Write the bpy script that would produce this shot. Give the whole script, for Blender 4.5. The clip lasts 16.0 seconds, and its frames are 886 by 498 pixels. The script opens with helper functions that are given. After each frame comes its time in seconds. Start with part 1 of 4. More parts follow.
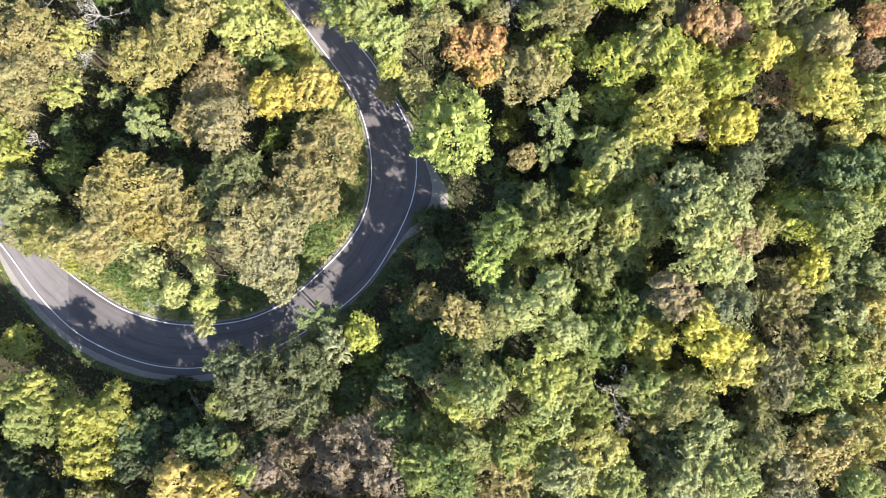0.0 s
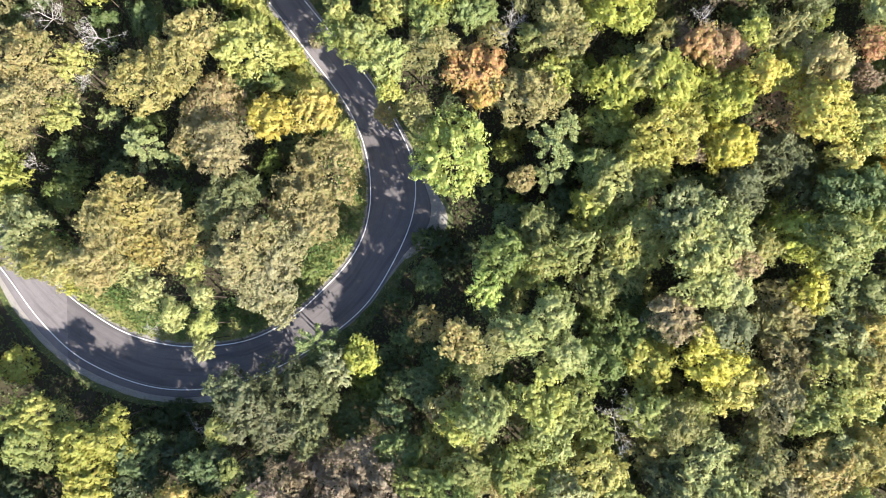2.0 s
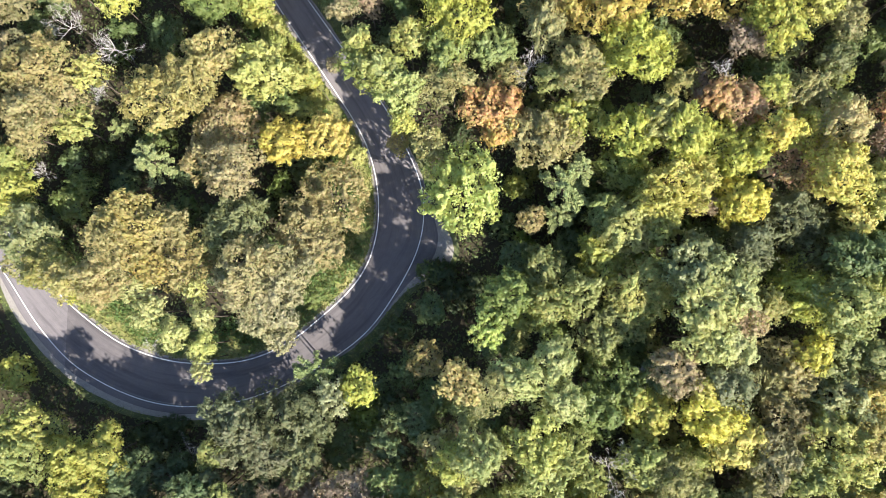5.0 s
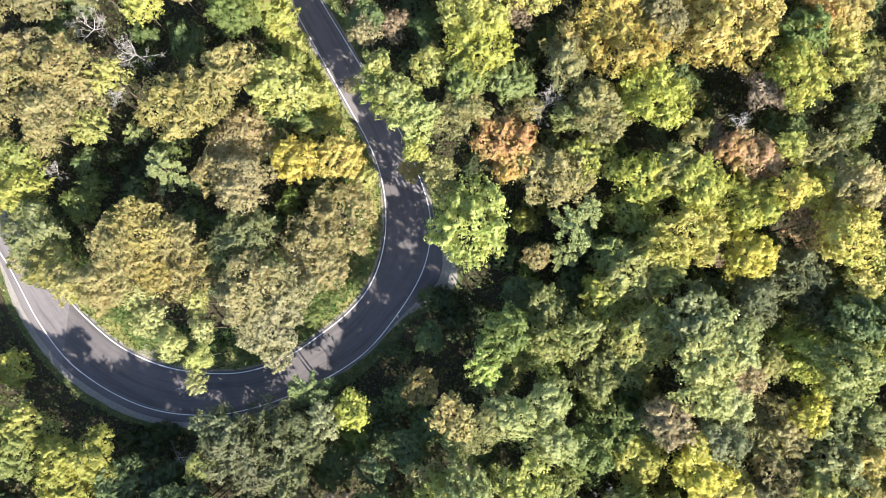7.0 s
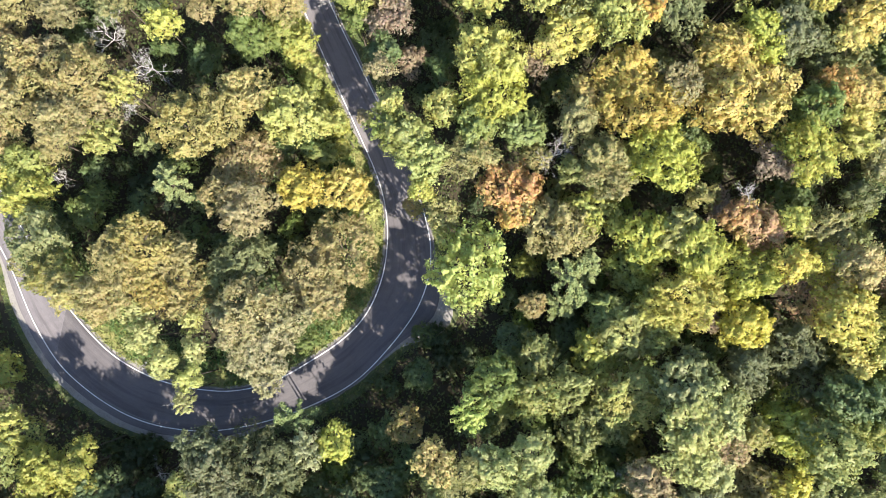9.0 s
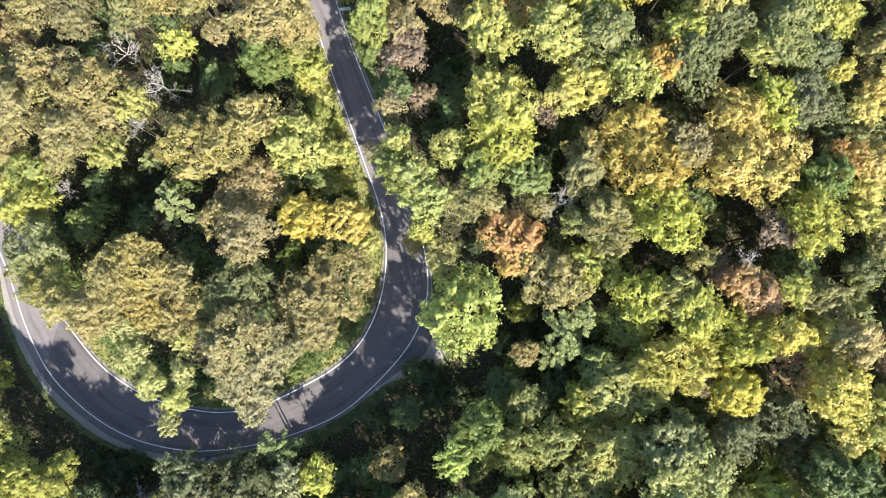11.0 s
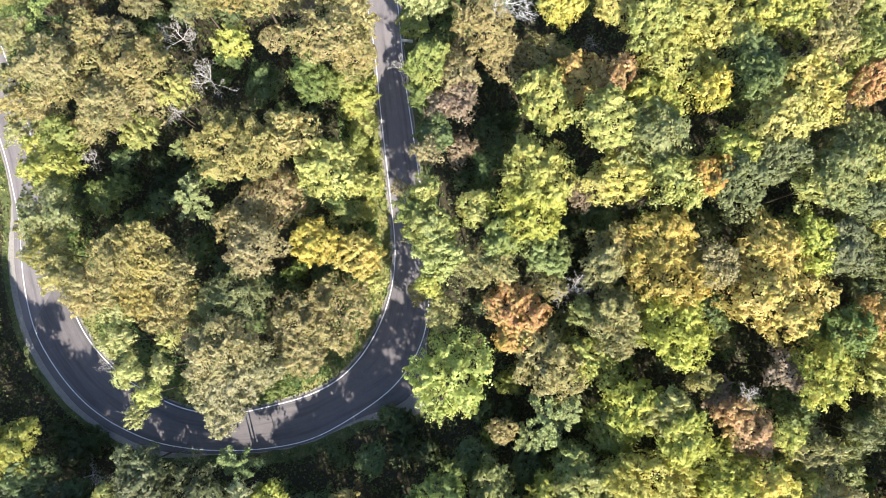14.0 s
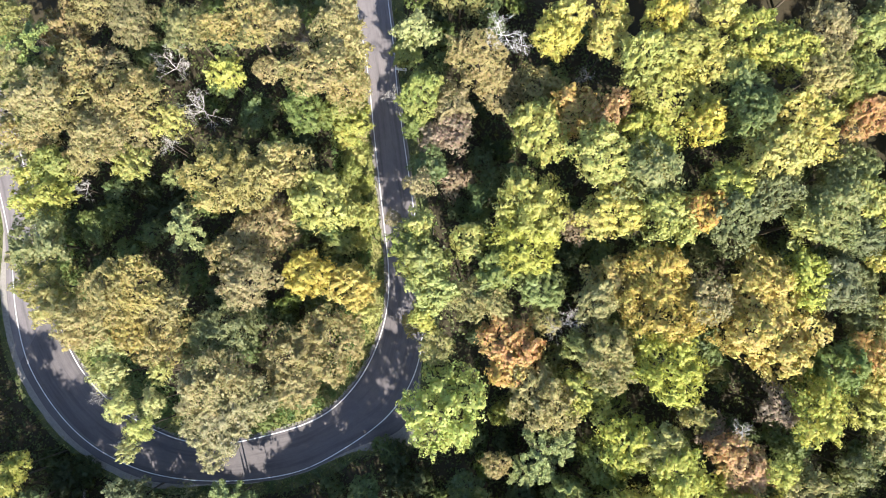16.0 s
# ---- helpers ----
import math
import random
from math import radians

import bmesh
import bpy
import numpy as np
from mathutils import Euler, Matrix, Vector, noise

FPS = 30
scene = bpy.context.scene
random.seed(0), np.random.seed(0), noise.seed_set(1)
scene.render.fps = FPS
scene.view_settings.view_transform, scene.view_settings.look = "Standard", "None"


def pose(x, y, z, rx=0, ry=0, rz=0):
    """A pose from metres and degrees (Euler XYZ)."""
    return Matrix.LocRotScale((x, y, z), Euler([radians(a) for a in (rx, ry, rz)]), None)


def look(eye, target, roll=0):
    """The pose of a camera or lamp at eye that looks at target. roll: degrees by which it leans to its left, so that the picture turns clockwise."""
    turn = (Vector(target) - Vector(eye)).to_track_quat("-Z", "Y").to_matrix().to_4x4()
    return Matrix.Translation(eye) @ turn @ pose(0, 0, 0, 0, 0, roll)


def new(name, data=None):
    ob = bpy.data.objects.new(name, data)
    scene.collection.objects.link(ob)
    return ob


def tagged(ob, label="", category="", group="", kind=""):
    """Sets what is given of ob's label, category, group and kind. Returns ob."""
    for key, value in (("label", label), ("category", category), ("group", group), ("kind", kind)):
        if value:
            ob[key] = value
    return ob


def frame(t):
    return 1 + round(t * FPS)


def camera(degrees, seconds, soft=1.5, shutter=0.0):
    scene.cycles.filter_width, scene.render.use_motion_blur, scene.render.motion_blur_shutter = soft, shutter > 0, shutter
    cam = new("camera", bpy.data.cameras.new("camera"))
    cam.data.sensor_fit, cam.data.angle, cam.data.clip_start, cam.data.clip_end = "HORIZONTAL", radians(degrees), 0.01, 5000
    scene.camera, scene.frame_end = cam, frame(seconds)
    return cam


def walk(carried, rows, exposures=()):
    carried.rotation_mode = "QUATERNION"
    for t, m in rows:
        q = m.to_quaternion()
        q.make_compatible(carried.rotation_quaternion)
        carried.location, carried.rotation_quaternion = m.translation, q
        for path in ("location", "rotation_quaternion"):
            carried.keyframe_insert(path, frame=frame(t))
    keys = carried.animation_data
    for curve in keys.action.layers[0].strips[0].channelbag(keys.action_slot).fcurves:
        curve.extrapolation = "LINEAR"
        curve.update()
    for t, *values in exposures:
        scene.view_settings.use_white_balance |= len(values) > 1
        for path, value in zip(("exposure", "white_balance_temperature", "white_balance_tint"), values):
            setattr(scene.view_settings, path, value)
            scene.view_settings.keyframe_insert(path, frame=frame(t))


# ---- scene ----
cam = camera(63.3, 16.0, soft=0.5)
PATH = [
    (0, (0.039, -0.071, 120.842), (0.041, 0.09, 118.849), 1.7),
    (0.5, (-0.015, 0.423, 120.845), (-0.011, 0.585, 118.851), 2.4),
    (1, (0.029, 1.084, 120.896), (0.033, 1.246, 118.903), 2.1),
    (1.5, (0.028, 2.116, 120.939), (0.031, 2.279, 118.946), 2.0),
    (2, (-0.029, 3.22, 120.911), (-0.025, 3.383, 118.918), 2.2),
    (2.5, (-0.167, 4.294, 120.884), (-0.162, 4.457, 118.891), 2.8),
    (3, (-0.268, 5.233, 120.833), (-0.262, 5.394, 118.84), 3.3),
    (3.5, (-0.373, 6.057, 120.798), (-0.37, 6.22, 118.804), 3.2),
    (4, (-0.463, 6.859, 120.752), (-0.463, 7.023, 118.759), 2.9),
    (6.3, (-0.952, 10.843, 120.849), (-0.965, 11.008, 118.856), 2.6),
    (6.5, (-0.973, 11.295, 120.875), (-0.989, 11.464, 118.882), 2.2),
    (7, (-0.989, 12.587, 121.056), (-1.009, 12.756, 119.063), 2.0),
    (7.5, (-0.997, 13.943, 121.27), (-1.021, 14.112, 119.277), 1.9),
    (8, (-1.004, 15.43, 121.467), (-1.033, 15.6, 119.475), 1.8),
    (8.5, (-1.058, 16.971, 121.687), (-1.089, 17.141, 119.694), 2.0),
    (9, (-1.113, 18.49, 121.88), (-1.149, 18.661, 119.887), 1.8),
    (9.2, (-1.174, 19.093, 121.877), (-1.213, 19.263, 119.885), 1.5),
    (11.3, (-1.775, 25.511, 121.913), (-1.833, 25.68, 119.921), 0.7),
    (11.5, (-1.908, 26.097, 121.89), (-1.972, 26.262, 119.898), -0.1),
    (12, (-2.233, 27.486, 121.724), (-2.309, 27.647, 119.732), -1.0),
    (12.5, (-2.6, 28.867, 121.478), (-2.689, 29.023, 119.486), -2.5),
    (13, (-3.011, 30.213, 121.091), (-3.109, 30.367, 119.099), -3.2),
    (13.5, (-3.369, 31.478, 120.833), (-3.474, 31.63, 118.841), -3.4),
    (14, (-3.743, 32.75, 120.746), (-3.846, 32.904, 118.755), -2.5),
    (14.5, (-4.203, 33.939, 120.789), (-4.304, 34.097, 118.798), -1.4),
    (15, (-4.799, 35.094, 120.87), (-4.901, 35.253, 118.879), -1.4),
    (15.5, (-5.342, 36.197, 120.904), (-5.445, 36.358, 118.913), -1.4),
    (16, (-5.613, 36.928, 120.888), (-5.713, 37.091, 118.897), -0.2),
]
walk(cam, [(t, look(eye, target, roll)) for t, eye, target, roll in PATH], exposures=[(0, 1.61)])

# ---- light ----
SUN_DIR = Vector((0.72, -0.69, 0.79)).normalized()      # towards the sun
world = bpy.data.worlds.new("sky")
scene.world = world
world.use_nodes = True
wn = world.node_tree.nodes
sky = wn.new("ShaderNodeTexSky")
sky.sky_type, sky.sun_disc = "NISHITA", False
sky.ozone_density = 3.5
sky.sun_elevation = math.asin(SUN_DIR.z)
sky.sun_rotation = math.atan2(SUN_DIR.x, SUN_DIR.y)
wn["Background"].inputs["Strength"].default_value = 0.12
world.node_tree.links.new(sky.outputs["Color"], wn["Background"].inputs["Color"])
sun_data = bpy.data.lights.new("sun", "SUN")
sun_data.energy, sun_data.angle, sun_data.color = 4.5, radians(0.55), (1.0, 0.95, 0.86)
sun = new("sun", sun_data)
sun.matrix_world = look(SUN_DIR * 150, (0, 0, 0))


# ---- materials ----
class Nodes:
    """A small helper to wire one node material."""

    def __init__(self, name):
        self.mat = bpy.data.materials.new(name)
        self.mat.use_nodes = True
        self.tree = self.mat.node_tree
        self.bsdf = self.tree.nodes["Principled BSDF"]
        self.out = self.tree.nodes["Material Output"]

    def add(self, kind, **values):
        n = self.tree.nodes.new(kind)
        for key, v in values.items():
            n.inputs[key.replace("_", " ")].default_value = v
        return n

    def join(self, a, b):
        self.tree.links.new(a, b)

    def noise(self, scale, detail=4.0, rough=0.55, coords="Object"):
        tc = self.tree.nodes.new("ShaderNodeTexCoord")
        n = self.add("ShaderNodeTexNoise", Scale=scale, Detail=detail, Roughness=rough)
        self.join(tc.outputs[coords], n.inputs["Vector"])
        return n.outputs["Fac"]

    def ramp(self, source, stops):
        n = self.tree.nodes.new("ShaderNodeValToRGB")
        while len(n.color_ramp.elements) < len(stops):
            n.color_ramp.elements.new(0.5)
        for e, (p, c) in zip(n.color_ramp.elements, stops):
            e.position, e.color = p, (*c, 1) if len(c) == 3 else c
        self.join(source, n.inputs["Fac"])
        return n.outputs["Color"]

    def mix(self, fac, a, b, blend="MIX"):
        n = self.tree.nodes.new("ShaderNodeMix")
        n.data_type, n.blend_type = "RGBA", blend
        for value, slot in ((fac, n.inputs[0]), (a, n.inputs[6]), (b, n.inputs[7])):
            if isinstance(value, (int, float)):
                slot.default_value = value
            elif isinstance(value, tuple):
                slot.default_value = (*value, 1)
            else:
                self.join(value, slot)
        return n.outputs[2]

    def math(self, op, a, b=0.0, c=0.0):
        n = self.tree.nodes.new("ShaderNodeMath")
        n.operation = op
        for value, slot in zip((a, b, c), n.inputs):
            if isinstance(value, (int, float)):
                slot.default_value = value
            else:
                self.join(value, slot)
        return n.outputs[0]

    def bump(self, height, strength=0.4, distance=0.05):
        n = self.add("ShaderNodeBump", Strength=strength, Distance=distance)
        self.join(height, n.inputs["Height"])
        self.join(n.outputs["Normal"], self.bsdf.inputs["Normal"])

    def finish(self, colour, roughness=0.8, specular=0.3):
        if isinstance(colour, tuple):
            self.bsdf.inputs["Base Color"].default_value = (*colour, 1)
        else:
            self.join(colour, self.bsdf.inputs["Base Color"])
        self.bsdf.inputs["Roughness"].default_value = roughness
        self.bsdf.inputs["Specular IOR Level"].default_value = specular
        return self.mat


def leaf_material(name, translucency, roughness):
    """Foliage: each tree has a main colour and a turning colour, each leaf spray its own shade."""
    k = Nodes(name)
    info = k.tree.nodes.new("ShaderNodeObjectInfo")
    turn = k.tree.nodes.new("ShaderNodeAttribute")
    turn.attribute_type, turn.attribute_name = "OBJECT", "turning"
    geo = k.tree.nodes.new("ShaderNodeNewGeometry")
    island = geo.outputs["Random Per Island"]
    patches = k.noise(0.33, 3.0)
    fac = k.math("ADD", k.math("MULTIPLY_ADD", patches, 3.2, -1.35), k.math("MULTIPLY_ADD", island, 0.7, -0.35))
    fac = k.math("MINIMUM", k.math("MAXIMUM", fac, 0.0), 1.0)
    base = k.mix(fac, info.outputs["Color"], turn.outputs["Color"])
    hsv = k.tree.nodes.new("ShaderNodeHueSaturation")
    k.join(base, hsv.inputs["Color"])
    k.join(k.math("MULTIPLY_ADD", island, 0.05, 0.475), hsv.inputs["Hue"])
    wob = k.math("FRACT", k.math("MULTIPLY", island, 17.3))
    grain = k.noise(4.5, 3.0, 0.7)
    k.join(k.math("MULTIPLY", k.math("MULTIPLY_ADD", wob, 0.24, 0.88), k.math("MULTIPLY_ADD", grain, 1.0, 0.52)), hsv.inputs["Value"])
    k.join(k.math("MULTIPLY_ADD", info.outputs["Random"], 0.16, 0.9), hsv.inputs["Saturation"])
    colour = hsv.outputs["Color"]
    k.finish(colour, roughness, 0.35)
    trans = k.tree.nodes.new("ShaderNodeBsdfTranslucent")
    k.join(colour, trans.inputs["Color"])
    ms = k.tree.nodes.new("ShaderNodeMixShader")
    ms.inputs[0].default_value = translucency
    k.join(k.bsdf.outputs[0], ms.inputs[1])
    k.join(trans.outputs[0], ms.inputs[2])
    k.join(ms.outputs[0], k.out.inputs["Surface"])
    return k.mat


LEAF = leaf_material("leaves", 0.48, 0.5)
NEEDLE = leaf_material("needles", 0.15, 0.6)


def bark_material(name, dark, light):
    k = Nodes(name)
    n = k.noise(6.0, 5.0)
    k.bump(n, 0.8, 0.03)
    return k.finish(k.ramp(n, [(0.3, dark), (0.7, light)]), 0.9, 0.2)


BARK = bark_material("bark", (0.05, 0.038, 0.028), (0.16, 0.13, 0.10))
DEADWOOD = bark_material("weathered dead wood", (0.30, 0.27, 0.24), (0.58, 0.54, 0.50))
WHITEWOOD = bark_material("bleached dead wood", (0.48, 0.46, 0.44), (0.75, 0.73, 0.70))


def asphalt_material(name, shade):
    """Worn asphalt; shade: factor on its tone, lowered for the bend's tree shade."""
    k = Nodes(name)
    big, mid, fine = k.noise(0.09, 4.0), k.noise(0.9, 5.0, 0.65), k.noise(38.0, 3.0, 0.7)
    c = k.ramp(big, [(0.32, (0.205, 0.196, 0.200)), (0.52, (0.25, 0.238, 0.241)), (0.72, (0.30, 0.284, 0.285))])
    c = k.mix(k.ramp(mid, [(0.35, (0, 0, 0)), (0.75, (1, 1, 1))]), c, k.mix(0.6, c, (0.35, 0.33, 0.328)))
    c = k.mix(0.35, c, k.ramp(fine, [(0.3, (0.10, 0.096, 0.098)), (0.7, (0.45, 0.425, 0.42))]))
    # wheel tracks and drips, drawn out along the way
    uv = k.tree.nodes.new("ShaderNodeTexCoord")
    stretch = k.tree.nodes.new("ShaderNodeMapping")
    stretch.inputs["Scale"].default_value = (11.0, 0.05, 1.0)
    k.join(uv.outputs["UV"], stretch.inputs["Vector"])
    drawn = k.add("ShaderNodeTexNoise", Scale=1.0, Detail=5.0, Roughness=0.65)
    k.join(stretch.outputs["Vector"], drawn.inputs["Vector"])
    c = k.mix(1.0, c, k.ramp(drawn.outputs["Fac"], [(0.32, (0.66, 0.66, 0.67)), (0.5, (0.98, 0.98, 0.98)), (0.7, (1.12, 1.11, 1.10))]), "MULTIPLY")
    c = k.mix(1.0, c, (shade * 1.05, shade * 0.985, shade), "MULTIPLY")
    # hairline cracks, sealed with tar
    tc = k.tree.nodes.new("ShaderNodeTexCoord")
    warp = k.add("ShaderNodeTexNoise", Scale=0.5, Detail=3.0)
    k.join(tc.outputs["Object"], warp.inputs["Vector"])
    spot = k.mix(0.75, tc.outputs["Object"], warp.outputs["Color"], "ADD")
    v = k.add("ShaderNodeTexVoronoi", Scale=0.16)
    v.feature = "DISTANCE_TO_EDGE"
    k.join(spot, v.inputs["Vector"])
    crack = k.ramp(v.outputs["Distance"], [(0.0, (1, 1, 1)), (0.006, (0, 0, 0))])
    c = k.mix(k.math("MULTIPLY", crack, 0.16), c, (0.045, 0.045, 0.05))
    k.bump(fine, 0.3, 0.01)
    return k.finish(c, 0.85, 0.3)


def patch_material():
    k = Nodes("shade-toned asphalt patch")
    fine = k.noise(30.0, 3.0, 0.7)
    c = k.ramp(k.noise(1.2, 5.0), [(0.3, (0.125, 0.120, 0.124)), (0.7, (0.18, 0.171, 0.173))])
    k.bump(fine, 0.3, 0.01)
    return k.finish(k.mix(0.25, c, k.ramp(fine, [(0.3, (0.04, 0.04, 0.04)), (0.7, (0.26, 0.25, 0.25))])), 0.85, 0.3)


def paint_material():
    k = Nodes("worn white road paint")
    n = k.noise(2.2, 6.0, 0.75)
    return k.finish(k.ramp(n, [(0.34, (0.26, 0.25, 0.25)), (0.46, (0.72, 0.71, 0.70)), (0.8, (0.85, 0.84, 0.83))]), 0.6, 0.35)


def gravel_material():
    k = Nodes("dusty gravel")
    big, mid, fine = k.noise(0.35, 4.0), k.noise(3.5, 5.0, 0.7), k.noise(22.0, 3.0, 0.7)
    c = k.ramp(big, [(0.3, (0.16, 0.145, 0.13)), (0.7, (0.28, 0.255, 0.235))])
    c = k.mix(0.5, c, k.ramp(mid, [(0.3, (0.13, 0.11, 0.085)), (0.7, (0.45, 0.41, 0.37))]))
    c = k.mix(0.35, c, k.ramp(fine, [(0.3, (0.08, 0.07, 0.06)), (0.7, (0.45, 0.42, 0.39))]))
    k.bump(mid, 0.7, 0.04)
    return k.finish(c, 0.95, 0.2)


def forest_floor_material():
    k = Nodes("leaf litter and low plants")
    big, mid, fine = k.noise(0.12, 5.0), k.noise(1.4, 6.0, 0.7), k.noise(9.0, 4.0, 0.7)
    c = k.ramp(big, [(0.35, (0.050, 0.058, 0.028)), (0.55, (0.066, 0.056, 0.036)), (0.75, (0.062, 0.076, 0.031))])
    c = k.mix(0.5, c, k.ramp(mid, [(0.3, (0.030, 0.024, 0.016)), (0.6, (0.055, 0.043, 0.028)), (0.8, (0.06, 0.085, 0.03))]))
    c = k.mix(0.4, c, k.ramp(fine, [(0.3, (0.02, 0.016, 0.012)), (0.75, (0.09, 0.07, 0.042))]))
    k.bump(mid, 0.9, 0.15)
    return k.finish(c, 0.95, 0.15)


def grass_material(name, a, b):
    k = Nodes(name)
    geo = k.tree.nodes.new("ShaderNodeNewGeometry")
    patch = k.noise(0.5, 4.0)
    c = k.mix(k.ramp(patch, [(0.35, (0, 0, 0)), (0.65, (1, 1, 1))]), a, b)
    hsv = k.tree.nodes.new("ShaderNodeHueSaturation")
    k.join(c, hsv.inputs["Color"])
    tuft = k.math("MULTIPLY_ADD", k.noise(5.0, 5.0, 0.75), 1.8, 0.1)
    k.join(k.math("MULTIPLY", tuft, k.math("MULTIPLY_ADD", geo.outputs["Random Per Island"], 0.8, 0.6)), hsv.inputs["Value"])
    return k.finish(hsv.outputs["Color"], 0.7, 0.25)


# the bend's lower factor paints tree shade into the same asphalt
ASPHALT, SHADE_ASPHALT, PATCH, PAINT, GRAVEL = asphalt_material("old bleached asphalt", 0.62), asphalt_material("shade-toned asphalt", 0.45), patch_material(), paint_material(), gravel_material()
FLOOR = forest_floor_material()
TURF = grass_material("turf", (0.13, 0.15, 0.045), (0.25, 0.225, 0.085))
# outer verge grass, its colour darkened to stand for the trees' shade
SHADE_TURF = grass_material("rough turf with shade in its colour", (0.060, 0.080, 0.030), (0.120, 0.120, 0.050))
GRASS = grass_material("grass blades", (0.11, 0.17, 0.042), (0.26, 0.255, 0.08))


# ---- building helpers ----
def mesh_from(name, verts, faces, mats, index=None, smooth=False):
    me = bpy.data.meshes.new(name)
    me.from_pydata([tuple(v) for v in verts], [], [tuple(f) for f in faces])
    for m in mats:
        me.materials.append(m)
    if index is not None:
        me.polygons.foreach_set("material_index", index)
    if smooth:
        me.polygons.foreach_set("use_smooth", [True] * len(me.polygons))
    me.update()
    return me


def child(name, me, parent, label=""):
    ob = new(name, me)
    ob.parent = parent
    if label:
        ob["label"] = label
    return ob


def smoothstep(a, b, x):
    u = min(1.0, max(0.0, (x - a) / (b - a)))
    return u * u * (3 - 2 * u)


def ground_z(x, y):
    """The hillside: level along the road, rising to the east, falling to the south."""
    z = 4.0 * smoothstep(6, 55, x) - 4.0 * smoothstep(12.5, 42, -y - 0.1 * x)
    rough = smoothstep(2.0, 9.0, road_distance(x, y)) * smoothstep(7.0, 12.0, math.hypot(x + 3, y - 17))
    return z + rough * (0.5 * noise.noise((x * 0.09, y * 0.09, 0.0)) + 0.18 * noise.noise((x * 0.4, y * 0.4, 5.0)))


def spline(points, step=1.0):
    """A smooth line through the points, at even steps."""
    p = [Vector(q) for q in points]
    p = [2 * p[0] - p[1]] + p + [2 * p[-1] - p[-2]]
    line = []
    for i in range(1, len(p) - 2):
        a, b, c, d = p[i - 1:i + 3]
        for j in range(24):
            u = j / 24
            line.append(0.5 * (2 * b + (c - a) * u + (2 * a - 5 * b + 4 * c - d) * u * u + (3 * b - a - 3 * c + d) * u ** 3))
    line.append(p[-2])
    out, gone = [line[0]], 0.0
    for a, b in zip(line, line[1:]):
        gone += (b - a).length
        if gone >= step:
            out.append(b)
            gone = 0.0
    out.append(line[-1])
    # a light smoothing takes the wobble out
    for _ in range(6):
        out = [out[0]] + [(a + 2 * b + c) / 4 for a, b, c in zip(out, out[1:], out[2:])] + [out[-1]]
    return out


# the two edge lines, from the upper end of the hairpin to its lower end
INNER = spline([(-100, 140), (-66, 98), (-47.5, 76.3), (-39.3, 67.0), (-30.7, 55.8), (-22.3, 45.1), (-17.3, 38.6), (-14.6, 33.8),
                (-13.0, 29.0), (-12.2, 24.3), (-12.3, 19.3), (-13.5, 14.3), (-16.4, 9.6), (-20.6, 5.2), (-24.4, 1.5),
                (-29.3, -1.6), (-33.3, -3.0), (-37.3, -3.6), (-41.1, -3.85), (-45.3, -3.65), (-50.1, -2.55), (-54.0, -1.1),
                (-57.9, 1.25), (-61.4, 3.6), (-64.9, 6.4), (-68.2, 9.5), (-71.0, 12.4), (-74.3, 15.9), (-79.2, 20.9),
                (-88, 28.2), (-98, 35.2), (-118, 47), (-150, 62)])
OUTER = spline([(-96, 143), (-60, 100), (-40.7, 76.8), (-32.2, 65.5), (-23.9, 55.4), (-18, 48.3), (-12.0, 41.0), (-8.5, 35.1),
                (-6.2, 31.0), (-4.85, 27.0), (-4.5, 23.3), (-4.8, 19.3), (-6.0, 15.3), (-8.7, 9.6), (-11.5, 4.8),
                (-14.6, 1.4), (-20, -2.9), (-25.9, -6.5), (-28.8, -7.9), (-33, -9.6), (-36.4, -10.4), (-40.5, -10.9),
                (-44.0, -11.0), (-48.6, -10.4), (-53.6, -8.9), (-57.9, -7.0), (-61.4, -5.0), (-65.2, -1.6), (-68, 1.3),
                (-70.6, 4.6), (-74.0, 8.9), (-78.2, 13.1), (-83.4, 17.8), (-92.6, 24.6), (-102.5, 31.2), (-121, 42), (-152, 57)])


def even(line, n):
    """n points along a line, at even fractions of its length."""
    cum = [0.0]
    for a, b in zip(line, line[1:]):
        cum.append(cum[-1] + (b - a).length)
    out, i = [], 0
    for k in range(n):
        s = cum[-1] * k / (n - 1)
        while i < len(line) - 2 and cum[i + 1] < s:
            i += 1
        u = (s - cum[i]) / max(1e-6, cum[i + 1] - cum[i])
        out.append(line[i].lerp(line[i + 1], u))
    return out


def offset(line, d):
    """The line moved d metres to the left of its way."""
    out = []
    for i, p in enumerate(line):
        a, b = line[max(0, i - 1)], line[min(len(line) - 1, i + 1)]
        w = (b - a).normalized()
        dd = d(i / (len(line) - 1), p) if callable(d) else d
        out.append(p + Vector((-w.y, w.x)) * dd)
    return out


N_ROAD = 260
IN_LINE, OUT_LINE = even(INNER, N_ROAD), even(OUTER, N_ROAD)
MIDDLE = np.array([((a + b) / 2)[:] for a, b in zip(IN_LINE, OUT_LINE)])
HALF = np.array([(a - b).length / 2 for a, b in zip(IN_LINE, OUT_LINE)])


def road_distance(x, y):
    """Metres from the edge lines (negative on the road)."""
    d = np.hypot(MIDDLE[:, 0] - x, MIDDLE[:, 1] - y)
    i = int(d.argmin())
    return float(d[i] - HALF[i])


